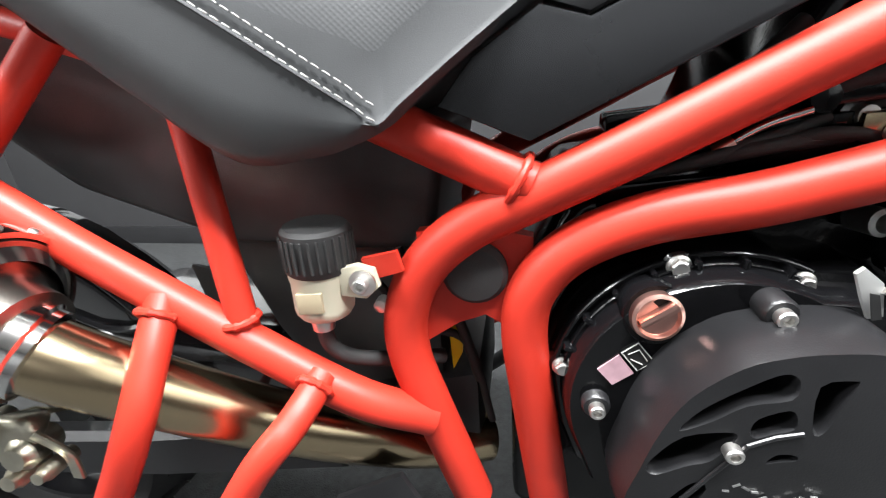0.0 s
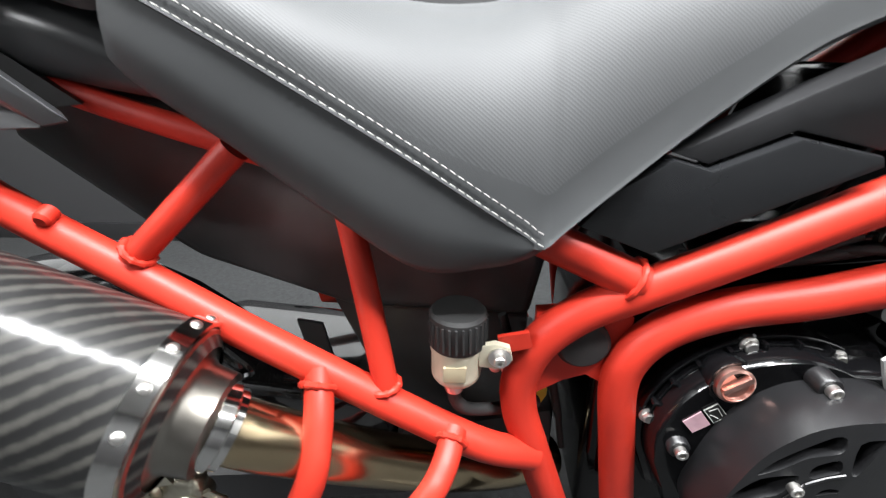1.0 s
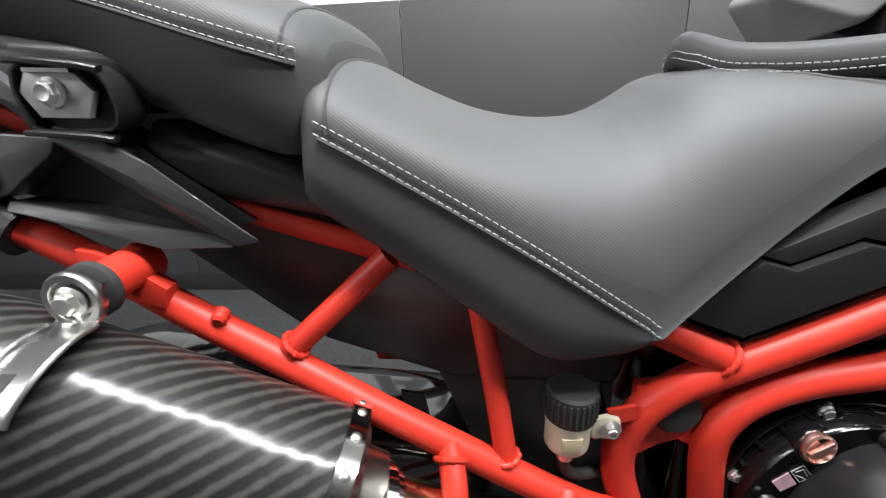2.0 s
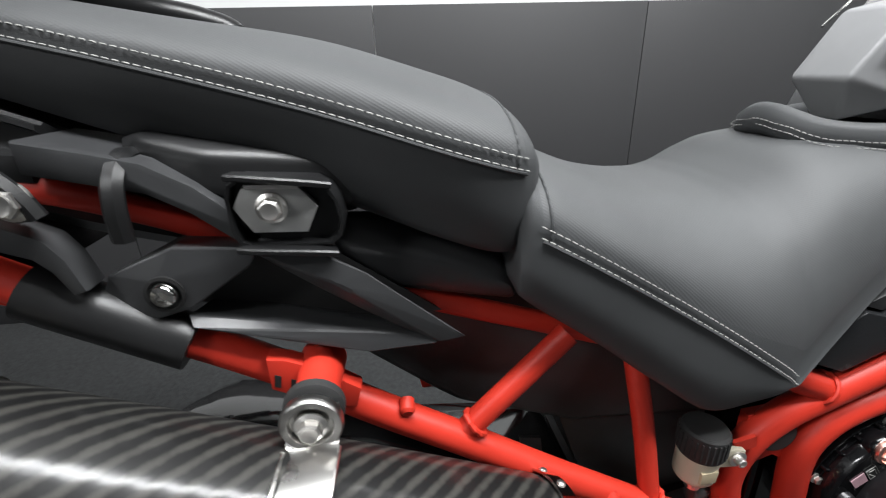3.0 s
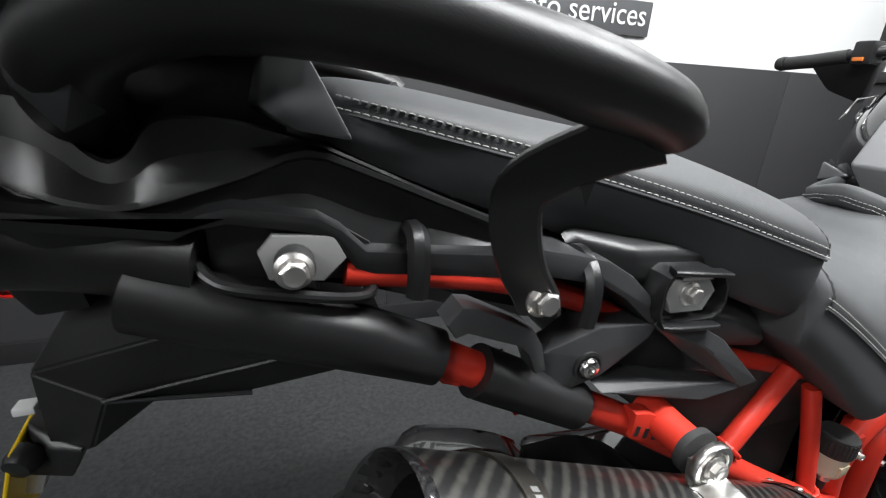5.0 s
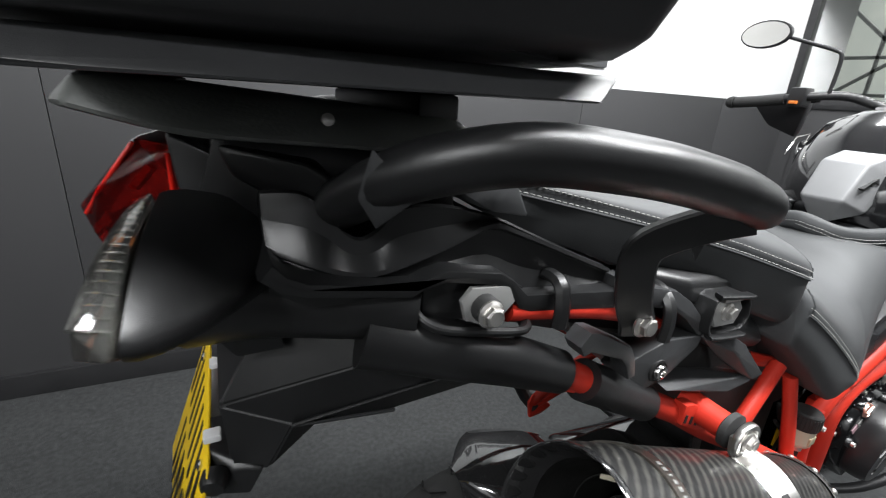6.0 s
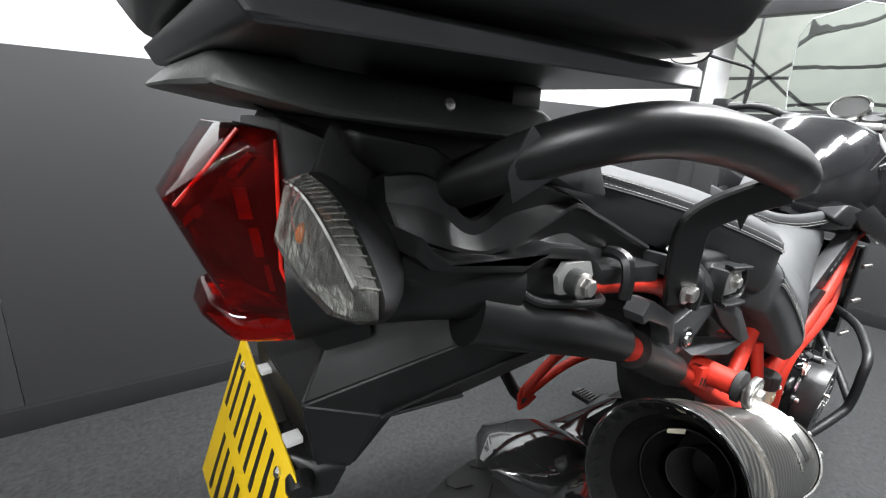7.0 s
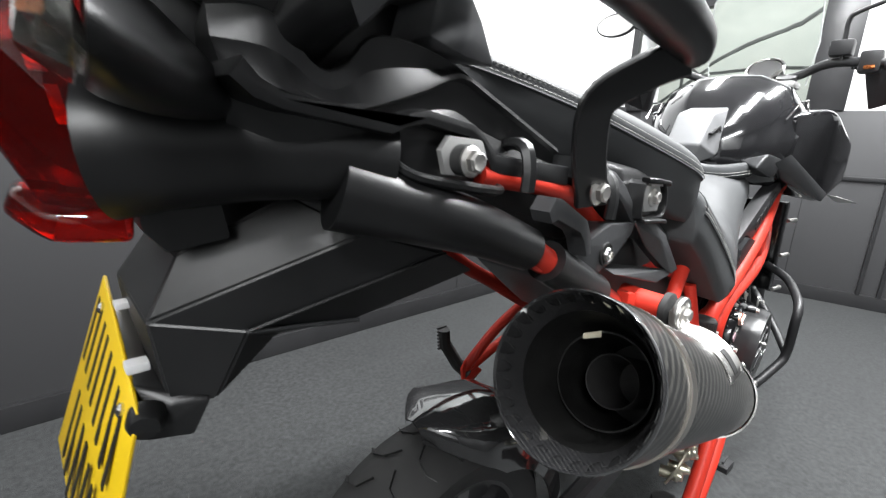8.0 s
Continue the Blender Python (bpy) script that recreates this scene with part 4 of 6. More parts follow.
# black hull behind the blades darkens the gaps between them like shade
part("wing_gap_shade", hull([(-0.28, -0.17, 0.77), (-0.19, -0.17, 0.8), (-0.12, -0.17, 0.8), (-0.02, -0.17, 0.725), (-0.1, -0.17, 0.72), (-0.25, -0.17, 0.76), (-0.25, -0.12, 0.77), (-0.05, -0.12, 0.73), (-0.15, -0.12, 0.8)]), INK_SHADE, bike)
part("grey_arm", plate([(-0.318, 0.902), (-0.272, 0.892), (-0.238, 0.883), (-0.206, 0.864), (-0.165, 0.828), (-0.12, 0.795), (-0.128, 0.78), (-0.172, 0.808), (-0.212, 0.842), (-0.24, 0.859), (-0.268, 0.866), (-0.318, 0.878)], -0.197, -0.12, 0.005), GREYP, bike, "curved grey side arm")
part("rear_cowl", hull([(-0.11, -0.15, 0.83), (0.03, -0.15, 0.785), (-0.115, -0.172, 0.8), (-0.03, -0.178, 0.785), (0.05, -0.172, 0.748), (0.06, -0.16, 0.722), (-0.06, -0.165, 0.748), (-0.11, -0.12, 0.76), (0.05, -0.1, 0.72), (0.04, -0.1, 0.79)], 0.008, 3), GREYP, bike, "smooth grey cowl under the pillion seat")


def tray(outline, y0, y1, rim):
    """A shallow open box: a floor and a raised rim round it."""
    bm = bmesh.new()
    n = len(outline)
    c = Vector((sum(p[0] for p in outline) / n, sum(p[1] for p in outline) / n))
    inner = [c + (Vector(p) - c) * (1 - rim) for p in outline]
    rows = []
    for pts, y in ((outline, y1), (outline, y0 + 0.003), ([c + (Vector(p) - c) * (1 - rim * 0.2) for p in outline], y0), ([c + (Vector(p) - c) * (1 - rim * 0.8) for p in outline], y0), (inner, y0 + 0.003), (inner, y0 + 0.012)):
        rows.append([(p[0], y, p[1]) for p in pts])
    return add_loft(bm, rows)


tF = part("bracket_recess", tray([(-0.182, 0.856), (-0.179, 0.866), (-0.17, 0.871), (-0.116, 0.866), (-0.106, 0.86), (-0.1, 0.85), (-0.097, 0.832), (-0.1, 0.821), (-0.108, 0.815), (-0.168, 0.816), (-0.178, 0.82), (-0.182, 0.83)], -0.209, -0.178, 0.1), TAILP, bike, "black recess round a mounting bolt")
part("pocket_cowl", hull([(-0.29, -0.16, 0.905), (-0.2, -0.185, 0.885), (-0.1, -0.18, 0.878), (-0.085, -0.18, 0.84), (-0.2, -0.188, 0.85), (-0.2, -0.14, 0.9), (-0.08, -0.14, 0.87), (-0.2, -0.15, 0.84), (-0.09, -0.15, 0.82)], 0.008, 3), TAILP, bike, "moulded black cowl under the pillion seat")
part("slot_plate", plate([(-0.178, 0.848), (-0.169, 0.863), (-0.128, 0.861), (-0.116, 0.846), (-0.126, 0.826), (-0.166, 0.828)], -0.207, -0.2, 0.001), WASH, bike, "grey zinc slotted plate")
for z0, z1, y in ((0.872, 0.866, -0.211), (0.8165, 0.812, -0.212)):
    part("recess_lip", sweep([(-0.176, y + 0.004, z0), (-0.165, y, z0), (-0.118, y, z1), (-0.106, y + 0.004, z1 - 0.003)], box_ring(0.005, 0.014, 0.5), up=(0, -1, 0)), TAILP, tF)
part("recess_lip", sweep(curve_points([(-0.556, -0.166, 0.898), (-0.549, -0.176, 0.89), (-0.53, -0.184, 0.8835), (-0.47, -0.19, 0.8735), (-0.447, -0.186, 0.871), (-0.44, -0.17, 0.873)], 4), box_ring(0.008, 0.012, 0.7), up=(0, -1, 0)), TAILP, bike, "rounded lower lip of the bolt pocket")
part("plate_lip", plate([(-0.166, 0.866), (-0.128, 0.864), (-0.128, 0.861), (-0.166, 0.863)], -0.211, -0.2), STEEL, bike)
bolt(bike, (-0.1495, -0.2075, 0.847), 0.0088)
part("bolt_pocket", plate([(-0.549, 0.93), (-0.47, 0.925), (-0.44, 0.905), (-0.438, 0.875), (-0.549, 0.886)], -0.166, -0.1, 0.002), TAILP, bike, "dark pocket round a mounting bolt")
part("slot_plate", plate([(-0.518, 0.908), (-0.508, 0.92), (-0.468, 0.917), (-0.46, 0.9), (-0.476, 0.884), (-0.512, 0.888)], -0.182, -0.176, 0.001), WASH, bike, "grey zinc slotted plate")
part("bolt_spacer", lathe([(0.0135, 0), (0.0135, 0.014), (0.012, 0.016)], (-0.495, -0.18, 0.9), (0, -1, 0), 24), RUBBER, bike)
bolt(bike, (-0.496, -0.195, 0.8995), 0.0098)
part("side_rail", plate([(-0.672, 0.962), (-0.662, 0.951), (-0.648, 0.944), (-0.562, 0.931), (-0.548, 0.937), (-0.532, 0.94), (-0.478, 0.931), (-0.462, 0.921), (-0.445, 0.904), (-0.32, 0.89), (-0.32, 0.868), (-0.44, 0.884), (-0.454, 0.89), (-0.466, 0.909), (-0.484, 0.919), (-0.534, 0.928), (-0.552, 0.925), (-0.566, 0.919), (-0.65, 0.932), (-0.668, 0.938), (-0.682, 0.95)], -0.182, -0.1, 0.005), TAILP, bike, "moulded black side rail stepping over the bolt pocket")
for hk in ([(-0.406, -0.14, 0.905), (-0.407, -0.166, 0.914), (-0.408, -0.185, 0.91), (-0.409, -0.192, 0.89), (-0.41, -0.192, 0.868)], [(-0.256, -0.15, 0.88), (-0.256, -0.18, 0.886), (-0.257, -0.2, 0.873), (-0.258, -0.206, 0.852), (-0.259, -0.205, 0.828)]):
    part("luggage_hook", sweep(curve_points(hk, 5), box_ring(0.017, 0.012, 0.8), up=(0, -1, 0)), TAILP, bike, "black moulded luggage hook")
# rail, its foot and strut
RAILW = (0.98, 0.83)
GR = [(-0.612, -0.12, 0.985), (-0.605, -0.165, 1.005), (-0.578, -0.218, 1.032), (-0.52, -0.257, 1.047), (-0.447, -0.275, 1.042), (-0.388, -0.281, 1.032), (-0.345, -0.285, 1.022), (-0.31, -0.286, 1.012), (-0.291, -0.281, 1.001)]
for flip in (False, True):
    q = mirror_y(GR, CY * 0.7) if flip else GR
    pts = curve_points(q, 6)
    rail = part("grab_rail", sweep(pts, [(u * RAILW[0], v * RAILW[1]) for u, v in circle(0.0245, 20)], [1.0 if i < len(pts) - 14 else 1.0 - 0.02 * (i - len(pts) + 14) for i in range(len(pts))]), TAILP, bike, "thick satin black grab rail")
    st = [(-0.3, -0.282, 1.0), (-0.32, -0.262, 0.989), (-0.343, -0.234, 0.968), (-0.351, -0.222, 0.95), (-0.346, -0.217, 0.92), (-0.334, -0.213, 0.89), (-0.318, -0.209, 0.866), (-0.312, -0.207, 0.85)]
    q = mirror_y(st, CY * 0.4) if flip else st
    part("rail_strut", sweep(curve_points(q, 3), box_ring(0.036, 0.011, 0.4), up=(0, -1, 0)), TAILP, rail)
part("strut_fin", hull([(-0.318, -0.262, 0.986), (-0.33, -0.25, 0.976), (-0.322, -0.256, 0.951), (-0.32, -0.259, 0.984), (-0.326, -0.246, 0.974)]), TAILP, bike)
bolt(bike, (-0.315, -0.2145, 0.865), 0.0108)

# tail body: rings across, from the seat back to the lamp
TB = [(-0.2, 0.16, 0.86, 0.775), (-0.32, 0.155, 0.9, 0.8), (-0.44, 0.15, 0.955, 0.835), (-0.52, 0.142, 0.975, 0.845), (-0.58, 0.13, 0.985, 0.855), (-0.64, 0.11, 1.0, 0.86), (-0.69, 0.092, 1.02, 0.868), (-0.72, 0.08, 1.03, 0.872)]
rings = []
for x, w, zt, zb in stations(TB, 4):
    c = CY * min(1, (-x - 0.1) / 0.5)
    rings.append([(x, c + w * sx, zb + (zt - zb) * f) for sx, f in ((-0.75, 0.0), (-0.97, 0.25), (-1.0, 0.5), (-0.9, 0.78), (-0.7, 0.95), (-0.35, 1.0), (0.35, 1.0), (0.7, 0.95), (0.9, 0.78), (1.0, 0.5), (0.97, 0.25), (0.75, 0.0))])
part("tail_body", loft(rings), TAILP, bike, "matt black tail fairing", 30)
# socket of the grab rail: x, then (y, z) of the lip, of the crease and of the rail's top edge
SOCKET = [(-0.672, -0.1, 1.0, -0.12, 0.957, -0.15, 0.948), (-0.645, -0.112, 1.002, -0.138, 0.948, -0.165, 0.938), (-0.628, -0.12, 0.992, -0.143, 0.942, -0.17, 0.934), (-0.614, -0.127, 0.972, -0.147, 0.938, -0.172, 0.93), (-0.6, -0.132, 0.964, -0.15, 0.936, -0.173, 0.928), (-0.586, -0.142, 0.972, -0.152, 0.937, -0.172, 0.925), (-0.572, -0.154, 0.989, -0.155, 0.94, -0.17, 0.926), (-0.552, -0.158, 0.993, -0.158, 0.946, -0.168, 0.93), (-0.52, -0.16, 0.99, -0.159, 0.956, -0.166, 0.93), (-0.482, -0.16, 0.98, -0.16, 0.969, -0.166, 0.922), (-0.44, -0.157, 0.962, -0.158, 0.955, -0.165, 0.9), (-0.38, -0.155, 0.935, -0.157, 0.93, -0.165, 0.892), (-0.32, -0.152, 0.91, -0.155, 0.905, -0.165, 0.884)]
rings = []
for x, yl, zl, yc, zc, yr, zr in stations(SOCKET, 3):
    yc, yl = yc * 0.45 + yr * 0.55, yl * 0.35 + (yc * 0.7 + yr * 0.3) * 0.65
    rings.append([(x, -0.05, 0.89), (x, -0.05, zl - 0.03), (x, yl + 0.02, zl - 0.008), (x, yl + 0.004, zl), (x, yl, zl - 0.002), (x, yl * 0.55 + yc * 0.45 + 0.004, zl * 0.5 + zc * 0.5), (x, yc - 0.002, zc + 0.004), (x, yc - 0.003, zc), (x, yc + 0.002, zc - 0.003), (x, (yc + yr) / 2 + 0.006, (zc + zr) / 2 - 0.004), (x, yr, zr), (x, yr + 0.02, 0.89)])
part("rail_socket", loft(rings), TAILP, bike, "moulded bowl of the tail round the grab rail", 24)
# black filler: the cavity's shade round the rail root, put in as colour
part("socket_shade_fill", hull([(-0.645, -0.07, 1.03), (-0.56, -0.09, 1.03), (-0.55, -0.1, 0.97), (-0.64, -0.08, 0.965), (-0.6, -0.105, 0.97), (-0.6, -0.03, 1.0)], 0.004), INK_SHADE, bike)
part("rail_collar", hull([(-0.612, -0.214, 1.046), (-0.618, -0.2, 1.01), (-0.602, -0.193, 0.985), (-0.584, -0.222, 1.012), (-0.59, -0.222, 1.02), (-0.6, -0.19, 1.03), (-0.585, -0.18, 0.995)], 0.0015, 2), GREYP, bike, "pointed grey collar under the grab rail", 20)
for flip in (False, True):
    tr = [(-0.51, -0.155, 1.0), (-0.505, -0.158, 1.03), (-0.48, -0.172, 1.034), (-0.47, -0.176, 1.015), (-0.452, -0.177, 0.98), (-0.49, -0.172, 0.986), (-0.48, -0.1, 1.036), (-0.455, -0.1, 0.99), (-0.52, -0.1, 0.995), (-0.51, -0.11, 1.03)]
    part("seat_back_trim", hull(mirror_y(tr, CY) if flip else tr, 0.003, 2), TRIMG, bike, "grey trim behind the pillion seat", 24)
part("seat_back_bridge", hull([(-0.5, -0.1, 1.0), (-0.478, -0.1, 1.034), (-0.455, -0.1, 0.99), (-0.5, 0.15, 1.0), (-0.478, 0.15, 1.034), (-0.455, 0.15, 0.99)], 0.003), GREYP, bike)
RACKP = mat("scuffed_rack_plastic", (0.075, 0.079, 0.075), 0.42, vary=0.5, scale=30, bump=0.2, fine=300)
part("tail_core", hull([(-0.715, -0.075, 0.99), (-0.7, -0.08, 1.04), (-0.5, -0.11, 1.04), (-0.49, -0.11, 0.96), (-0.64, -0.1, 0.95), (-0.715, 0.135, 0.99), (-0.7, 0.14, 1.04), (-0.5, 0.16, 1.04), (-0.49, 0.16, 0.96)], 0.006, 2), TAILP, bike, "black tail bodywork under the rack")
part("tail_shoulder", hull([(-0.7, -0.108, 1.034), (-0.638, -0.138, 1.024), (-0.618, -0.142, 1.012), (-0.615, -0.142, 0.985), (-0.69, -0.105, 1.008), (-0.66, -0.12, 0.992), (-0.69, -0.06, 1.03), (-0.62, -0.08, 1.02), (-0.62, -0.08, 0.985)], 0.005, 3), TAILP, bike, "smooth shoulder of the tail")
part("tail_side", hull([(-0.722, -0.06, 0.95), (-0.72, -0.062, 0.862), (-0.69, -0.078, 0.856), (-0.62, -0.112, 0.866), (-0.6, -0.12, 0.9), (-0.64, -0.11, 0.945), (-0.7, 0.0, 0.94), (-0.7, 0.0, 0.86), (-0.62, 0.0, 0.9)], 0.008, 3), TAILP, bike, "smooth tail side behind the lamp")
rack = part("tail_rack", hull([(-0.812, -0.04, 1.056), (-0.812, 0.1, 1.056), (-0.78, -0.085, 1.082), (-0.78, 0.145, 1.082), (-0.79, -0.1, 1.058), (-0.79, 0.16, 1.058), (-0.72, -0.135, 1.042), (-0.72, 0.19, 1.042), (-0.5, -0.155, 1.03), (-0.5, 0.21, 1.03), (-0.5, -0.125, 1.06), (-0.5, 0.18, 1.06), (-0.47, -0.13, 1.03), (-0.47, 0.18, 1.03), (-0.6, -0.08, 1.028), (-0.6, 0.14, 1.028)], 0.008, 3), RACKP, bike, "worn grey moulded tail rack plate")
part("rack_screw", lathe([(0.005, 0), (0.005, 0.002), (0.001, 0.003)], (-0.62, -0.129, 1.056), (0, -1, 0.2), 12), STEEL, rack)

# top case above the rack
top_case = thing("top_case", "large black plastic top case on the tail rack", "luggage case")
part("case_base", hull([(-0.8, -0.195, 1.1), (-0.8, 0.2, 1.1), (-0.79, -0.215, 1.08), (-0.79, 0.19, 1.08), (-0.46, -0.25, 1.08), (-0.46, 0.31, 1.08), (-0.43, -0.235, 1.1), (-0.43, 0.295, 1.1)], 0.005, 3), GREYP, top_case, "grey plastic base of the case")
part("case_lower_shell", hull([(-0.8, -0.21, 1.104), (-0.82, -0.1, 1.104), (-0.8, 0.16, 1.104), (-0.74, 0.25, 1.104), (-0.45, -0.262, 1.104), (-0.44, 0.322, 1.104), (-0.83, -0.235, 1.17), (-0.86, -0.1, 1.17), (-0.84, 0.18, 1.17), (-0.78, 0.285, 1.17), (-0.43, -0.29, 1.165), (-0.41, 0.35, 1.165), (-0.4, -0.2, 1.15), (-0.39, 0.26, 1.15)], 0.016, 4), BLACK, top_case, "textured black lower shell")
part("case_rim", hull([(x, y, z + dz) for x, y, z in ((-0.84, -0.242, 1.168), (-0.87, -0.1, 1.168), (-0.85, 0.18, 1.168), (-0.79, 0.292, 1.168), (-0.425, -0.298, 1.163), (-0.405, 0.358, 1.163)) for dz in (0, 0.02)], 0.006, 2), GREYP, top_case, "grey rim between the shells")
part("case_lid", hull([(-0.83, -0.235, 1.186), (-0.86, -0.1, 1.186), (-0.84, 0.18, 1.186), (-0.78, 0.285, 1.186), (-0.43, -0.29, 1.182), (-0.41, 0.35, 1.182), (-0.8, -0.19, 1.42), (-0.8, 0.2, 1.42), (-0.46, -0.22, 1.42), (-0.46, 0.28, 1.42)], 0.03, 4), BLACK, top_case)
part("case_foot", block(-0.76, -0.72, -0.08, 0.14, 1.055, 1.08, 0.005), TAILP, top_case)
part("case_foot", block(-0.54, -0.5, -0.12, 0.18, 1.055, 1.08, 0.005), TAILP, top_case)

# lamps and plate
light = part("tail_light", hull([(-0.814, 0.01, 0.965), (-0.814, 0.06, 0.965), (-0.762, 0.115, 1.028), (-0.76, -0.03, 1.03), (-0.735, 0.115, 1.03), (-0.728, -0.05, 1.026), (-0.79, -0.03, 0.99), (-0.8, -0.018, 0.945), (-0.8, 0.09, 0.945), (-0.768, 0.105, 0.85), (-0.77, -0.02, 0.86), (-0.735, -0.052, 0.905), (-0.712, -0.046, 0.848), (-0.715, -0.05, 1.0), (-0.71, 0.12, 1.0), (-0.715, 0.115, 0.85)], 0.003, 2), LENSRED, bike, "red faceted tail light lens", 20)
part("lamp_core", hull([(-0.798, 0.02, 0.958), (-0.798, 0.05, 0.958), (-0.758, 0.1, 1.015), (-0.752, -0.025, 1.018), (-0.785, -0.02, 0.965), (-0.76, 0.09, 0.88), (-0.755, -0.02, 0.89), (-0.725, -0.04, 0.99), (-0.725, 0.11, 0.99), (-0.722, -0.036, 0.87)]), DARKRED, light, sharp=10)
for pts in ([(-0.76, -0.036, 1.027), (-0.785, -0.03, 0.993), (-0.806, -0.008, 0.962)], [(-0.735, -0.0515, 1.02), (-0.735, -0.052, 0.91), (-0.715, -0.047, 0.852)], [(-0.8, 0.08, 0.95), (-0.768, 0.11, 0.87)]):
    part("lens_line", sweep(pts, circle(0.0018, 8)), REDLINE, light)
# orange mirror strips added as the bright streaks of light reflected in the lens
for k in range(5):
    a, w = Vector((-0.752 - 0.009 * k, -0.031 + 0.005 * k, 1.008 - 0.011 * k)), 0.0035 + 0.0015 * (k % 2)
    u, v = Vector((-0.016, 0.006, -0.021)), Vector((0.012, -0.004, -0.012)) * (w / 0.012)
    part("glint_strip", hull([p + Vector((dx, 0, 0)) for p in (a, a + u, a + v, a + u * 0.9 + v) for dx in (0, 0.004)]), REDCORE, light, sharp=8)
for k in range(3):
    z = 0.885 + 0.034 * k
    part("glint_strip", hull([(-0.737 - 0.008 * k, -0.041, z), (-0.741 - 0.008 * k, -0.04, z + 0.026), (-0.745 - 0.011 * k, -0.036, z + 0.026), (-0.741 - 0.011 * k, -0.037, z), (-0.735 - 0.008 * k, -0.03, z), (-0.74 - 0.008 * k, -0.03, z + 0.026)]), REDCORE, light, sharp=8)
part("lower_lens", hull([(-0.785, -0.005, 0.872), (-0.785, 0.07, 0.872), (-0.794, 0.01, 0.852), (-0.794, 0.055, 0.852), (-0.772, -0.028, 0.85), (-0.77, -0.02, 0.83), (-0.772, 0.08, 0.83), (-0.745, -0.04, 0.842), (-0.718, -0.042, 0.828), (-0.72, 0.1, 0.82), (-0.715, -0.042, 0.86), (-0.715, 0.1, 0.87)], 0.007, 4), LENSRED, light, "red lower lens over the plate")
part("lower_reflector", hull([(-0.785, 0.01, 0.855), (-0.785, 0.05, 0.855), (-0.765, -0.012, 0.834), (-0.76, 0.07, 0.832), (-0.722, -0.03, 0.832), (-0.722, 0.09, 0.83), (-0.722, -0.03, 0.855), (-0.722, 0.07, 0.865), (-0.76, -0.02, 0.85)]), REDCORE, light, sharp=10)
part("lamp_housing", hull([(-0.72, -0.065, 1.035), (-0.72, 0.13, 1.035), (-0.735, -0.06, 1.038), (-0.69, -0.085, 1.02), (-0.69, 0.145, 1.02), (-0.7, -0.06, 0.82), (-0.7, 0.12, 0.82), (-0.655, -0.075, 0.83), (-0.655, 0.13, 0.83), (-0.715, -0.055, 0.84)], 0.004), TAILP, bike, "black lamp housing")
for sy in (1, -1):
    c = CY * 0.8

    def f(pts):
        return [(x, y if sy > 0 else 2 * c - y, z) for x, y, z in pts]
    face = [(-0.748, -0.116, 0.997), (-0.757, -0.132, 0.976), (-0.762, -0.13, 0.959), (-0.767, -0.19, 0.95), (-0.768, -0.235, 0.949), (-0.766, -0.258, 0.955)]
    ridge = [(-0.748, -0.116, 0.997), (-0.753, -0.165, 0.996), (-0.759, -0.215, 0.987), (-0.764, -0.26, 0.971)]
    rim = [(-0.74, -0.132, 1.005), (-0.743, -0.18, 0.999), (-0.747, -0.222, 0.987), (-0.751, -0.258, 0.966)]
    under = [(-0.753, -0.262, 0.953), (-0.752, -0.238, 0.94), (-0.748, -0.17, 0.938), (-0.742, -0.118, 0.944), (-0.738, -0.108, 0.975)]
    edge = curve_points(f(rim + under) + f(rim[:1]), 4)[:-1]
    mid = sum(edge, Vector()) / len(edge)
    root = Vector(f([(-0.655, -0.085, 0.94)])[0])
    shell = [[mid + (p - mid) * k + (root - mid) * d for p in edge] for k, d in ((0.9, 0.03), (0.985, 0.035), (1.03, 0.09), (1.05, 0.2), (1.0, 0.4), (0.88, 0.6), (0.72, 0.8), (0.6, 1.0))]
    ind = part("indicator", loft(shell), TAILP, bike, "black indicator with clear lens", 60)
    part("indicator_lens", hull(f([(x - 0.001, y, z) for x, y, z in face + ridge + rim + under]), 0.0012, 2), CLEARL, ind, "clear ribbed wrap-round lens", 30)
    part("reflector_bowl", hull(f([(x + 0.006, y + 0.004 * (0.19 + y) / 0.07, z * 0.9 + 0.0966) for x, y, z in face + ridge[1:3] + under[1:4]])), SILVR, ind, "stepped bright reflector", 8)
    part("bulb", lathe([(0.004, 0), (0.0065, 0.003), (0.005, 0.008), (0.001, 0.01)], f([(-0.751, -0.172, 0.972)])[0], (-1, -0.2 * sy, 0.2), 14), AMBER, ind)
    p0, p1 = curve_points(f(ridge), 6), curve_points(f(rim), 6)
    for a, b in zip(p0[1:], p1[1:]):
        part("lens_rib", sweep([a + Vector((-0.0012, 0, 0.0004)), (a + b) / 2 + Vector((-0.0012, 0, 0.001)), b + Vector((-0.0006, 0, 0.001))], circle(0.0005, 6)), CLEARL, ind)
    part("lens_ridge", sweep([p + Vector((-0.0012, 0, 0)) for p in p0], circle(0.0016, 6)), SILVR, ind)

GV = {"a0": (-0.69, -0.035, 0.812), "a1": (-0.612, -0.092, 0.866), "a2": (-0.5, -0.145, 0.838), "b0": (-0.721, -0.052, 0.763), "b1": (-0.558, -0.131, 0.833), "c0": (-0.654, -0.096, 0.753), "c1": (-0.47, -0.14, 0.803), "d0": (-0.541, -0.086, 0.731), "d1": (-0.4, -0.115, 0.765), "e0": (-0.714, -0.07, 0.69), "e1": (-0.68, -0.08, 0.69), "i0": (-0.62, -0.07, 0.73)}
bm = bmesh.new()
right = {k: bm.verts.new(v) for k, v in GV.items()}
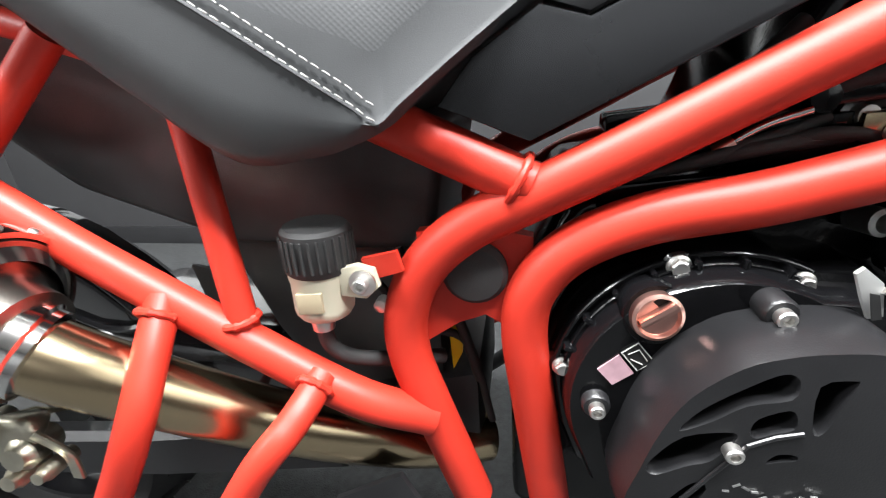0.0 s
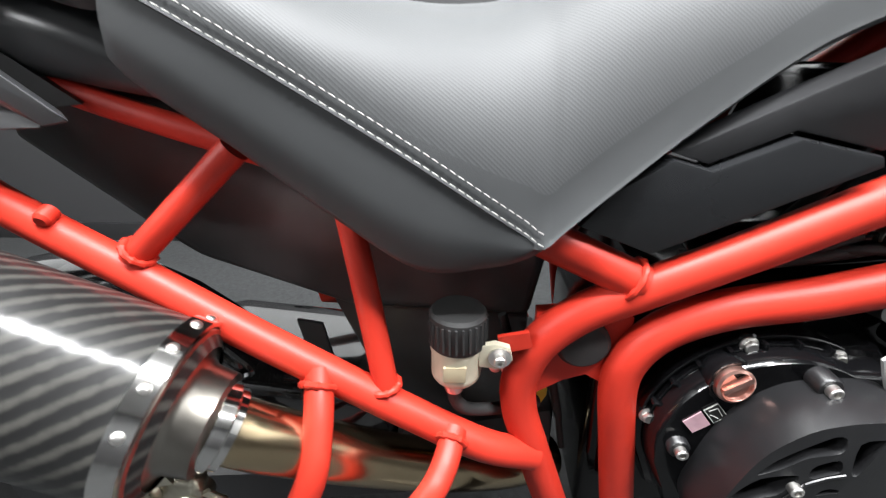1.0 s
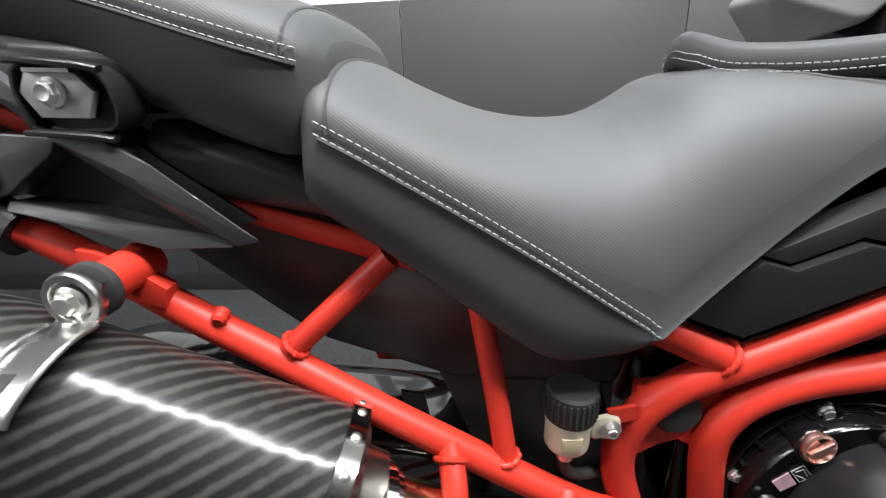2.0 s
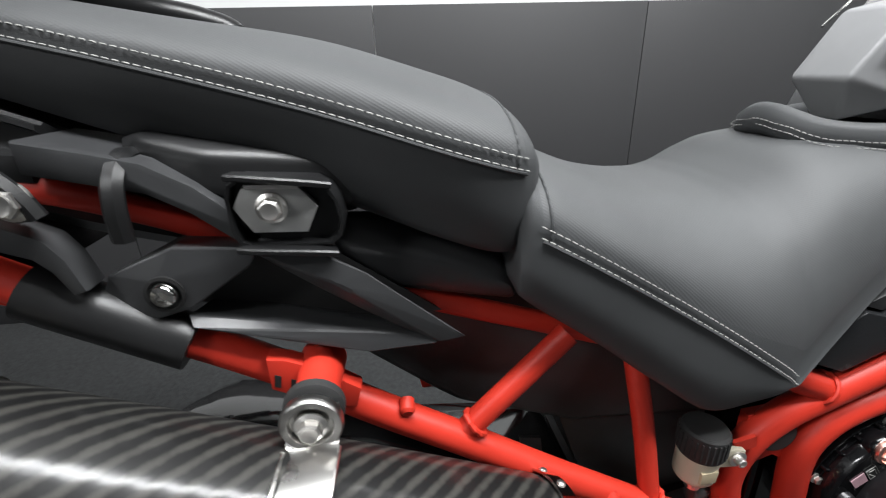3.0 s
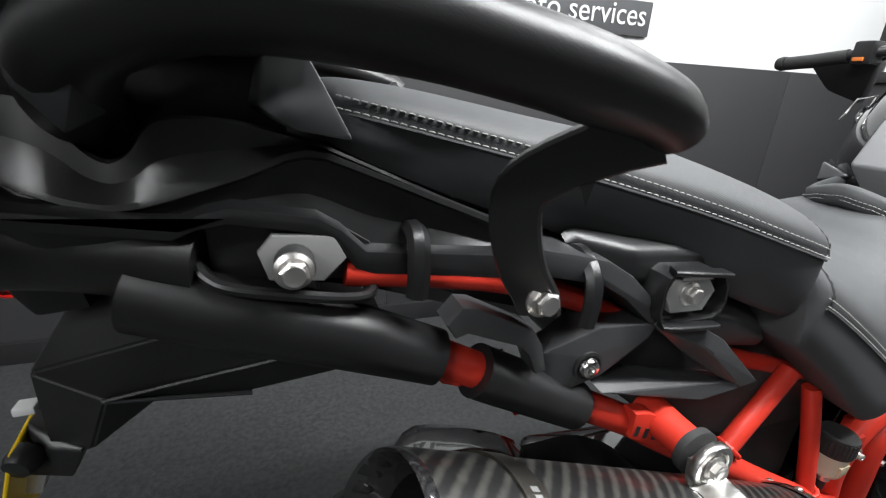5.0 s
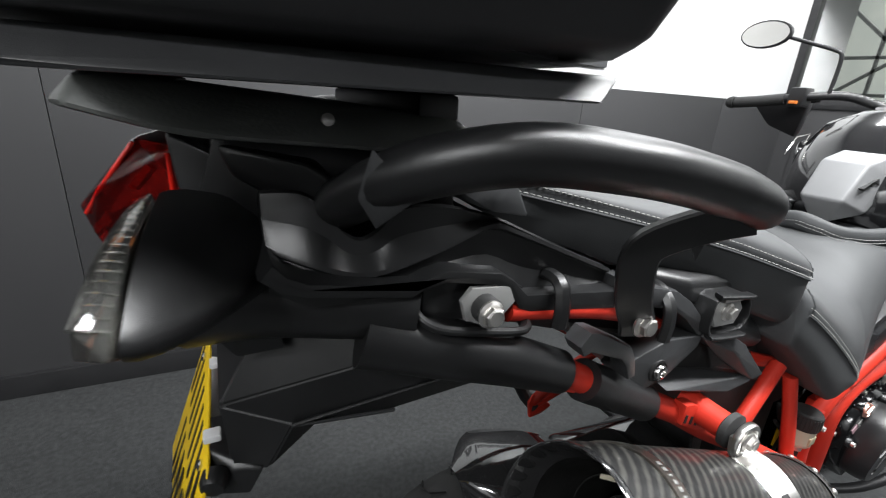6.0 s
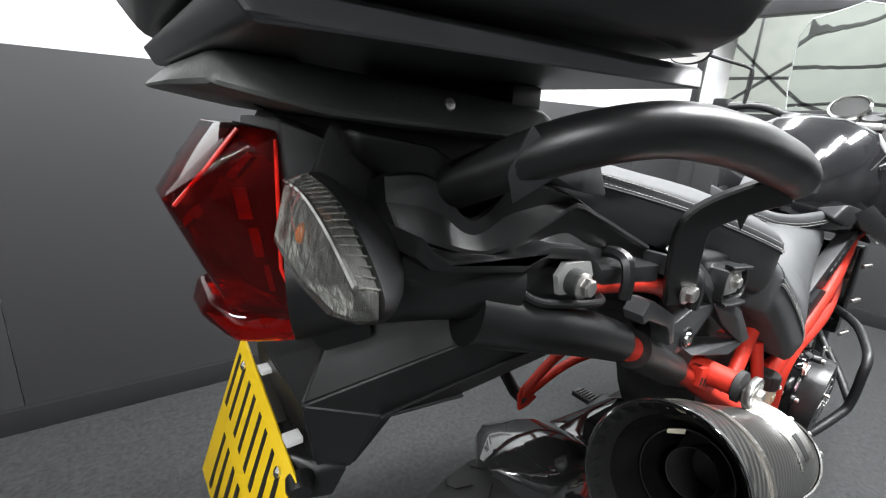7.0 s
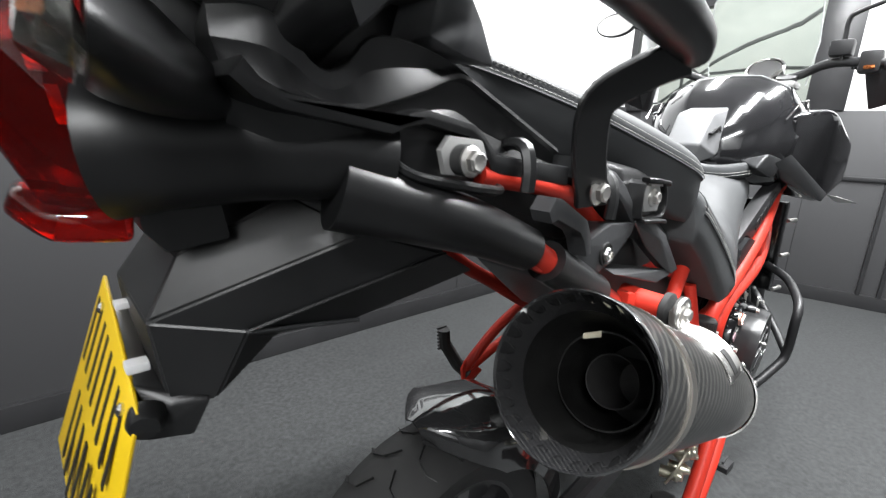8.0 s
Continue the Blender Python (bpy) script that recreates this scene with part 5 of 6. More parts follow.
left = {k: bm.verts.new((x, 2 * CY - y, z)) for k, (x, y, z) in GV.items()}
for g in ("a0 a1 b1 b0", "a1 a2 c1 b1", "b0 b1 c1 c0", "b0 c0 e1 e0", "c0 c1 d0", "d0 c1 d1", "c0 d0 i0", "e1 c0 i0"):
    bm.faces.new([right[k] for k in g.split()])
    bm.faces.new([left[k] for k in reversed(g.split())])
for g in ("a0 a1", "a1 a2", "b0 a0", "e0 b0", "e1 e0", "i0 e1", "d0 i0", "d1 d0", "a2 c1", "c1 d1"):
    g, h = g.split()
    bm.faces.new((right[g], right[h], left[h], left[g]))
bmesh.ops.recalc_face_normals(bm, faces=bm.faces)
bmesh.ops.bevel(bm, geom=bm.edges, offset=0.0022, segments=2, affect="EDGES")
guard = part("rear_mudguard", bm, TAILP, bike, "faceted matt black rear mudguard", 20)
part("guard_flap", hull([(x, y if s0 else 2 * CY - y, z) for s0 in (0, 1) for x, y, z in ((-0.712, -0.073, 0.695), (-0.684, -0.082, 0.695), (-0.7, -0.078, 0.662), (-0.738, -0.07, 0.668), (-0.735, -0.05, 0.71))], 0.003), TAILP, guard, "hanging lower flap")
part("guard_lip", sweep([(-0.656, -0.0975, 0.753), (-0.6, -0.11, 0.768), (-0.47, -0.1415, 0.803)], circle(0.0018, 6)), TAILP, guard)
part("guard_lip", sweep([(-0.656, -0.0975, 0.753), (-0.541, -0.0875, 0.73)], circle(0.0024, 6)), GREYP, guard)
part("stay_knob", lathe([(0.014, 0), (0.014, 0.012), (0.011, 0.018), (0.002, 0.02)], (-0.73, -0.066, 0.69), (-0.3, -1, -0.2), 18), TAILP, guard)
PT = [Vector(v) for v in ((-0.726, 0.148, 0.752), (-0.735, -0.08, 0.7), (-0.787, -0.094, 0.522), (-0.791, 0.134, 0.575))]
pn = (PT[1] - PT[0]).cross(PT[3] - PT[0]).normalized()
if pn.x > 0:
    pn = -pn
num = part("number_plate", hull([v + pn * d for v in PT for d in (0, 0.0035)], 0.0008, 1), YELLOW, bike, "yellow rear number plate with black bars")
ex, ez = (PT[1] - PT[0]), (PT[3] - PT[0])
for row, count in ((0.08, 4), (0.55, 3)):
    for k in range(count):
        for a0, b0, a1, b1 in ((0.05, 0.02, 0.085, 0.38), (0.155, 0.02, 0.19, 0.38)):
            q = [PT[0] + ex * (a + 0.225 * k + 0.11 * (4 - count)) + ez * (row + b) for a in (a0, a1) for b in (b0, b1)]
            part("black_bar", hull([p + pn * d for p in q for d in (0.003, 0.0042)]), INK_SHADE, num)
for a, b in ((0.16, 0.1), (0.84, 0.12)):
    part("plate_screw", lathe([(0.006, 0.003), (0.006, 0.006), (0.003, 0.008), (0.0005, 0.0085)], PT[0] + ex * a + ez * b, pn, 14), CHROME, num)
part("plate_bracket", hull([PT[0] + ex * a + ez * b - pn * d for a in (0.2, 0.8) for b in (0.05, 0.5) for d in (0.001, 0.02)], 0.003), STEEL, bike, "folded steel plate bracket")
part("bracket_nut", block(-0.731, -0.718, 0.055, 0.072, 0.74, 0.747, 0.002), WHITE, bike)
part("bracket_nut", block(-0.739, -0.722, -0.058, -0.042, 0.723, 0.731, 0.002), WHITE, bike)

# ---- engine ----
part("crankcase", hull([(0.43, y, z) for y in (-0.13, 0.14) for z in (0.2, 0.44)] + [(0.48, y, 0.55) for y in (-0.12, 0.13)] + [(0.92, y, z) for y in (-0.12, 0.13) for z in (0.22, 0.5)] + [(0.75, y, 0.58) for y in (-0.12, 0.13)], 0.02, 3), ENGINE, bike, "gloss black engine casing")
part("cylinder_block", hull([(0.56, y, 0.5) for y in (-0.11, 0.11)] + [(0.84, y, 0.48) for y in (-0.11, 0.11)] + [(0.66, y, 0.74) for y in (-0.12, 0.12)] + [(0.9, y, 0.7) for y in (-0.12, 0.12)], 0.02, 3), ENGINE, bike)
for k in range(5):
    part("cooling_fin", hull([(x, y, z + 0.012 * s) for s in (0, 1) for x, z in ((0.5, 0.528 + 0.017 * k), (0.72, 0.545 + 0.017 * k)) for y in (-0.142, -0.11)], 0.003), ENGINE, bike)


def ring_plate(cx, cz, pts, levels, name, material, label="", parent=None):
    """Nested outlines round (cx, cz): levels of (scale, y)."""
    rows = [[(cx + (x - cx) * s, y, cz + (z - cz) * s) for x, z in pts] for s, y in levels]
    return part(name, loft(rows), material, parent or bike, label, 30)


def arc(cx, cz, r, a0, a1, n):
    return [(cx + r * math.cos(radians(a0 + (a1 - a0) * i / n)), cz + r * math.sin(radians(a0 + (a1 - a0) * i / n))) for i in range(n + 1)]


CX, CZ = 0.578, 0.405
case = ring_plate(CX, CZ, arc(CX, CZ, 0.112, 200, 60, 24) + [(0.665, 0.5), (0.7, 0.46), (0.705, 0.36), (0.66, 0.29), (0.56, 0.27), (0.49, 0.32)], [(1.04, -0.12), (1.03, -0.165), (1.0, -0.172), (0.95, -0.174), (0.93, -0.195), (0.9, -0.2), (0.4, -0.2)], "clutch_case", ENGINE, "gloss black clutch case with bolted flange")
COVER_EDGE = [(0.505, 0.36), (0.5125, 0.396), (0.5225, 0.43), (0.538, 0.459), (0.564, 0.481), (0.587, 0.489), (0.61, 0.492), (0.638, 0.491), (0.651, 0.484), (0.655, 0.468), (0.652, 0.45), (0.658, 0.42), (0.668, 0.375), (0.655, 0.33), (0.6, 0.305), (0.545, 0.31), (0.515, 0.33)]
SLOTS = [
    [(0.536, 0.431), (0.541, 0.441), (0.55, 0.451), (0.565, 0.4625), (0.582, 0.473), (0.591, 0.474), (0.595, 0.468), (0.592, 0.458), (0.57, 0.4525), (0.553, 0.44)],
    [(0.52, 0.397), (0.524, 0.409), (0.539, 0.427), (0.562, 0.433), (0.568, 0.43), (0.562, 0.418), (0.555, 0.409), (0.543, 0.404), (0.527, 0.394)],
    [(0.574, 0.434), (0.577, 0.444), (0.592, 0.451), (0.597, 0.446), (0.597, 0.438), (0.587, 0.434), (0.578, 0.43)],
    [(0.606, 0.438), (0.605, 0.467), (0.622, 0.471), (0.624, 0.468), (0.619, 0.454), (0.612, 0.436)],
    [(0.586, 0.411), (0.591, 0.4185), (0.601, 0.419), (0.602, 0.415), (0.594, 0.413)],
    [(0.53, 0.355), (0.537, 0.375), (0.549, 0.391), (0.557, 0.386), (0.548, 0.366), (0.545, 0.345), (0.535, 0.342)],
]


def smooth_loop(pts, n=3):
    """A closed curve through the corners."""
    out = []
    m = len(pts)
    for i in range(m):
        a, b, c, d = (Vector(pts[(i + k) % m]) for k in (-1, 0, 1, 2))
        for k in range(n):
            t = k / n
            out.append(0.5 * (2 * b + (c - a) * t + (2 * a - 5 * b + 4 * c - d) * t * t + (3 * b - a - 3 * c + d) * t ** 3))
    return out


def dome(p, lift=0.0):
    q = ((p[0] - CX) ** 2 + (p[1] - CZ) ** 2) ** 0.5 / 0.09
    return Vector((p[0], -0.252 + 0.006 * q ** 3 + lift, p[1]))


rim_line = smooth_loop(COVER_EDGE)
rim_mid = Vector((CX, CZ))
face_line = [rim_mid + (p - rim_mid) * 0.9 for p in rim_line]
bm = bmesh.new()
loops = []
for line in [face_line] + [smooth_loop(q) for q in SLOTS]:
    vs = [bm.verts.new(dome(p)) for p in line]
    loops.append((line, vs, [bm.edges.new((vs[k], vs[(k + 1) % len(vs)])) for k in range(len(vs))]))
bmesh.ops.triangle_fill(bm, use_beauty=True, use_dissolve=False, edges=[e for lp in loops for e in lp[2]], normal=(0, -1, 0))
for line, vs, es in loops[1:]:
    mid = sum((p for p in line), Vector((0, 0))) / len(line)
    prev = vs
    for s0, drop in ((0.97, 0.0015), (0.95, 0.008), (0.9, 0.022)):
        cur = [bm.verts.new(dome(mid + (p - mid) * s0, drop)) for p in line]
        for k in range(len(cur)):
            bm.faces.new((prev[k], prev[(k + 1) % len(cur)], cur[(k + 1) % len(cur)], cur[k]))
        prev = cur
    bm.faces.new(prev)
prev = loops[0][1]
for s0, y in ((0.94, None), (0.985, -0.233), (1.0, -0.222), (1.0, -0.19)):
    cur = [bm.verts.new(dome(rim_mid + (p - rim_mid) * s0)) if y is None else bm.verts.new((rim_mid[0] + (p[0] - rim_mid[0]) * s0, y, rim_mid[1] + (p[1] - rim_mid[1]) * s0)) for p in rim_line]
    for k in range(len(cur)):
        bm.faces.new((prev[k], prev[(k + 1) % len(cur)], cur[(k + 1) % len(cur)], cur[k]))
    prev = cur
outer = part("clutch_cover", bm, COVER, bike, "satin black sculpted clutch cover with sunk slots", 34)
for a, b in (((0.535, 0.36), (0.574, 0.424)), ((0.574, 0.424), (0.602, 0.4355))):
    part("cover_rib", sweep([dome(a, -0.0003), dome(((a[0] + b[0]) / 2, (a[1] + b[1]) / 2 + 0.002), -0.0003), dome(b, -0.0003)], circle(0.0016, 8)), COVER, outer)
for k in range(11):
    x = 0.566 + 0.0055 * k
    z = 0.386 + 0.006 * math.sin(k * 0.9) - 0.0006 * k
    part("cast_mark", sweep([(x, -0.2515, z), (x + 0.004, -0.2515, z + 0.003 * math.sin(k * 2.1))], circle(0.0009, 6)), ALU, outer)
socket_bolt(outer, (0.566, -0.251, 0.42), 0.0055)
for x, y, z in ((0.495, -0.202, 0.408), (0.596, -0.212, 0.494)):
    part("bolt_boss", lathe([(0.0105, -0.03), (0.0105, 0.004), (0.009, 0.006)], (x, y, z), (0, -1, 0), 18), COVER, outer)
    socket_bolt(outer, (x, y - 0.005, z), 0.0058)
for x, z in ((0.5045, 0.465), (0.548, 0.509), (0.626, 0.497), (0.473, 0.422), (0.7, 0.41), (0.69, 0.35), (0.676, 0.46)):
    part("flange_boss", lathe([(0.0105, -0.03), (0.0105, 0.006), (0.0085, 0.008)], (x, -0.17, z), (0, -1, 0), 16), ENGINE, case)
    bolt(case, (x, -0.178, z), 0.0062, material=STEEL)
for r0, dy in ((0.106, 0.0), (0.1125, 0.004)):
    part("flange_edge", sweep([(x, -0.176 + dy, z) for x, z in arc(CX, CZ, r0, 168, 62, 24)], box_ring(0.0035, 0.012, 0.5), up=(0, -1, 0)), ENGINE, case)
bm = sweep([(x, -0.17, z) for x, z in arc(CX, CZ, 0.109, 168, 62, 24)], box_ring(0.006, 0.008, 0.4), up=(0, -1, 0))
part("case_flange", bm, ENGINE, case)
for k in range(7):
    a = radians(160 - 15 * k)
    part("case_web", hull([(CX + r * math.cos(a + d), y, CZ + r * math.sin(a + d)) for r in (0.085, 0.112) for d in (-0.02, 0.02) for y in (-0.16, -0.186)], 0.002), ENGINE, case)
oc = Vector((0.531, -0.196, 0.481))
oa = Vector((0.05, -1, 0.1)).normalized()
filler = part("oil_filler_cap", lathe([(0.0175, -0.01), (0.018, 0.003), (0.017, 0.007), (0.0145, 0.0085), (0.013, 0.005), (0.001, 0.0045)], oc, oa, 32), COPPER, case, "copper anodised oil filler cap")
part("cap_grip", hull([oc + oa * h + Vector((x, 0, z)) for h in (0.003, 0.012) for x, z in ((-0.013, -0.002), (0.008, 0.013), (0.013, 0.008), (-0.011, -0.008))], 0.0025, 2), COPPER, filler)
part("filler_collar", lathe([(0.023, -0.02), (0.023, 0.0), (0.0215, 0.003), (0.018, 0.002)], oc, oa, 32), ENGINE, case)
part("warning_sticker", plate([(0.51, 0.452), (0.521, 0.461), (0.533, 0.446), (0.522, 0.437)], -0.2013, -0.2003), INK_SHADE, case)
for q in ([(0.5105, 0.452), (0.521, 0.4605), (0.5325, 0.446), (0.522, 0.4375), (0.5105, 0.452)], [(0.515, 0.451), (0.522, 0.455), (0.528, 0.446)], [(0.517, 0.447), (0.525, 0.443)]):
    part("sticker_line", sweep([(x, -0.2016, z) for x, z in q], circle(0.0005, 5)), THREAD, case)
part("warranty_sticker", plate([(0.495, 0.437), (0.509, 0.45), (0.52, 0.435), (0.506, 0.424)], -0.2014, -0.2003), STICK, case)
lev = part("clutch_lever", plate([(0.634, 0.518), (0.638, 0.522), (0.65, 0.512), (0.655, 0.49), (0.647, 0.488), (0.64, 0.503)], -0.2095, -0.2065, 0.001), WASH, bike, "grey pressed clutch release lever")
# hole drawn as a dark sheet in front of the lever, not cut
part("lever_hole", plate([(0.642, 0.507), (0.647, 0.506), (0.652, 0.49), (0.647, 0.489)], -0.2126, -0.2116), INK_SHADE, lev)
part("clutch_cable", tube([(0.65, -0.21, 0.508), (0.69, -0.21, 0.492), (0.74, -0.205, 0.475), (0.82, -0.19, 0.46)], 0.0022, 6, 8), STEEL, bike, "bare steel clutch cable")
for pts, r in (([(0.6, -0.13, 0.6), (0.68, -0.14, 0.63), (0.78, -0.14, 0.62)], 0.008), ([(0.58, -0.13, 0.57), (0.66, -0.135, 0.6), (0.74, -0.13, 0.66), (0.8, -0.12, 0.66)], 0.005), ([(0.7, -0.15, 0.5), (0.74, -0.16, 0.42), (0.73, -0.15, 0.33)], 0.009), ([(0.76, -0.14, 0.56), (0.8, -0.15, 0.45), (0.84, -0.13, 0.36)], 0.011), ([(0.52, -0.13, 0.55), (0.56, -0.14, 0.6), (0.62, -0.13, 0.66)], 0.006)):
    part("engine_hose", tube(pts, r, 6, 10), RUBBER, bike)
for x, y, z, r in ((0.63, -0.135, 0.612, 0.016), (0.66, -0.13, 0.598, 0.012), (0.71, -0.14, 0.55, 0.014), (0.68, -0.15, 0.53, 0.01), (0.74, -0.15, 0.5, 0.016)):
    part("fitting", lathe([(r, -0.02), (r, 0.004), (r * 0.7, 0.006), (r * 0.6, 0.014), (r * 0.2, 0.015)], (x, y, z), (0.1, -1, 0.1), 16), ALU if r < 0.0155 else ENGINE, bike)
part("throttle_bracket", block(0.655, 0.74, -0.15, -0.12, 0.583, 0.603, 0.004), GOLD, bike, "brass coloured bracket behind the frame")
part("throttle_body", hull([(0.66, -0.11, 0.61), (0.72, -0.11, 0.62), (0.675, -0.14, 0.615), (0.71, -0.14, 0.622), (0.68, -0.13, 0.65), (0.71, -0.13, 0.655), (0.67, -0.1, 0.66)], 0.006, 3), ALU, bike, "dull cast throttle body")
socket_bolt(bike, (0.672, -0.151, 0.59), 0.006)
part("injector", tube([(0.58, -0.145, 0.585), (0.6, -0.148, 0.598), (0.625, -0.148, 0.606)], 0.0032, 4, 10), CHROME, bike)
part("injector_plug", tube([(0.572, -0.145, 0.58), (0.583, -0.146, 0.587)], 0.005, 3, 10), COPPER, bike)
for k in range(3):
    part("engine_hose", tube([(0.5 + 0.05 * k, -0.14, 0.56 + 0.01 * k), (0.56 + 0.04 * k, -0.15, 0.575 + 0.008 * k), (0.64 + 0.03 * k, -0.14, 0.6 - 0.01 * k)], 0.0045 + 0.001 * (k % 2), 6, 10), RUBBER, bike)
for x, y, z, r, m in ((0.704, -0.16, 0.5, 0.008, STEEL), (0.715, -0.155, 0.53, 0.013, ENGINE), (0.735, -0.155, 0.53, 0.011, ENGINE), (0.763, -0.16, 0.429, 0.008, STEEL), (0.776, -0.16, 0.367, 0.009, STEEL), (0.746, -0.16, 0.325, 0.008, STEEL), (0.723, -0.16, 0.29, 0.007, STEEL), (0.73, -0.158, 0.45, 0.01, ENGINE)):
    part("boss", lathe([(r * 1.5, -0.025), (r * 1.5, 0.0), (r * 1.2, 0.003)], (x, y, z), (0, -1, 0), 18), ENGINE, bike)
    bolt(bike, (x, y - 0.003, z), r * 0.8, material=m)
for a, b in (((0.7, 0.47), (0.75, 0.4)), ((0.72, 0.48), (0.775, 0.42)), ((0.69, 0.31), (0.75, 0.33)), ((0.75, 0.33), (0.8, 0.3))):
    part("case_edge", sweep([(a[0], -0.158, a[1]), (b[0], -0.158, b[1])], box_ring(0.006, 0.01, 0.5), up=(0, -1, 0)), ENGINE, bike)
part("silver_tab", plate([(0.69, 0.49), (0.695, 0.5), (0.706, 0.488), (0.7, 0.48)], -0.17, -0.166), STEEL, bike)

# front part of the trellis
for sy in (1, -1):
    for a, b in (((0.69, -0.165, 0.674), (0.76, -0.16, 0.603)), ((0.86, -0.15, 0.79), (0.76, -0.16, 0.603)), ((0.86, -0.15, 0.79), (0.985, -0.12, 0.682))):
        q = [(x, y * sy, z) for x, y, z in (a, b)]
        part("truss_tube", tube(q, 0.0125, 2), RED, bike)
weld(bike, (0.695, -0.166, 0.668), (0.07, 0, -0.07), 0.0138)
part("steering_head", lathe([(0.035, -0.09), (0.038, 0), (0.035, 0.09)], (0.98, 0, 0.83), (-0.4, 0, 1), 24), RED, bike)

# ---- tank and front ----
TK = [(0.6, 0.06, 0.95, 0.86), (0.63, 0.12, 1.0, 0.84), (0.67, 0.16, 1.05, 0.82), (0.72, 0.185, 1.09, 0.81), (0.78, 0.2, 1.115, 0.81), (0.88, 0.195, 1.09, 0.82), (0.96, 0.16, 1.04, 0.85), (0.99, 0.1, 1.0, 0.88)]
rings = []
for x, w, zt, zb in stations(TK, 5):
    rings.append([(x, w * sx, zb + (zt - zb) * f) for sx, f in ((-0.8, 0), (-0.97, 0.25), (-1, 0.45), (-0.93, 0.68), (-0.75, 0.87), (-0.4, 0.98), (0, 1), (0.4, 0.98), (0.75, 0.87), (0.93, 0.68), (1, 0.45), (0.97, 0.25), (0.8, 0))])
part("fuel_tank", loft(rings), GLOSS, bike, "gloss black fuel tank", 40)
for sy in (1, -1):
    def f(pts):
        return [(x, y * sy, z) for x, y, z in pts]
    part("tank_shroud", hull(f([(0.72, -0.185, 1.0), (0.86, -0.25, 1.02), (0.99, -0.285, 0.93), (1.02, -0.28, 0.82), (0.92, -0.25, 0.76), (0.76, -0.19, 0.82), (0.8, -0.15, 1.02), (0.98, -0.15, 0.95), (0.85, -0.15, 0.78)]), 0.012, 3), GLOSS, bike, "gloss black tank shroud")
    part("shroud_facet", hull(f([(0.66, -0.172, 0.875), (0.71, -0.196, 0.9), (0.92, -0.262, 0.79), (0.9, -0.255, 0.765), (0.74, -0.18, 0.83), (0.8, -0.16, 0.82)]), 0.003), GREYP, bike, "grey shroud facet")
    part("knee_pad", hull(f([(0.6, -0.15, 0.86), (0.63, -0.165, 0.9), (0.7, -0.185, 0.885), (0.68, -0.175, 0.835), (0.62, -0.1, 0.88), (0.68, -0.1, 0.84)]), 0.006, 3), GREYP, bike)
    part("shroud_tip", hull(f([(0.93, -0.285, 0.785), (0.98, -0.335, 0.765), (0.95, -0.28, 0.765), (0.9, -0.26, 0.79)]), 0.002), ALU, bike)
    part("tank_trim_line", sweep(f([(0.66, -0.178, 0.985), (0.72, -0.19, 1.03), (0.79, -0.192, 1.04), (0.78, -0.203, 0.985)]), circle(0.002, 6)), CHROME, bike)
part("radiator", hull([(x, y, z) for y in (-0.17, 0.17) for x, z in ((0.98, 0.45), (1.03, 0.45), (0.96, 0.75), (1.01, 0.75))], 0.01), ENGINE, bike)
for k in range(3):
    part("radiator_bracket", sweep([(0.9, -0.19, 0.7 - 0.11 * k), (0.95, -0.2, 0.7 - 0.11 * k), (0.99, -0.19, 0.69 - 0.11 * k)], circle(0.006, 8)), STEEL, bike)
BAR = [(0.845, 0.45, 1.115), (0.855, 0.36, 1.125), (0.875, 0.27, 1.14), (0.92, 0.19, 1.145), (0.965, 0.11, 1.12), (0.975, 0.0, 1.115), (0.965, -0.11, 1.12), (0.92, -0.19, 1.145), (0.875, -0.27, 1.14), (0.855, -0.36, 1.125), (0.845, -0.47, 1.115)]
bar = part("handlebar", tube(BAR, 0.0125, 6, 16), BLACK, bike, "black tapered handlebar")
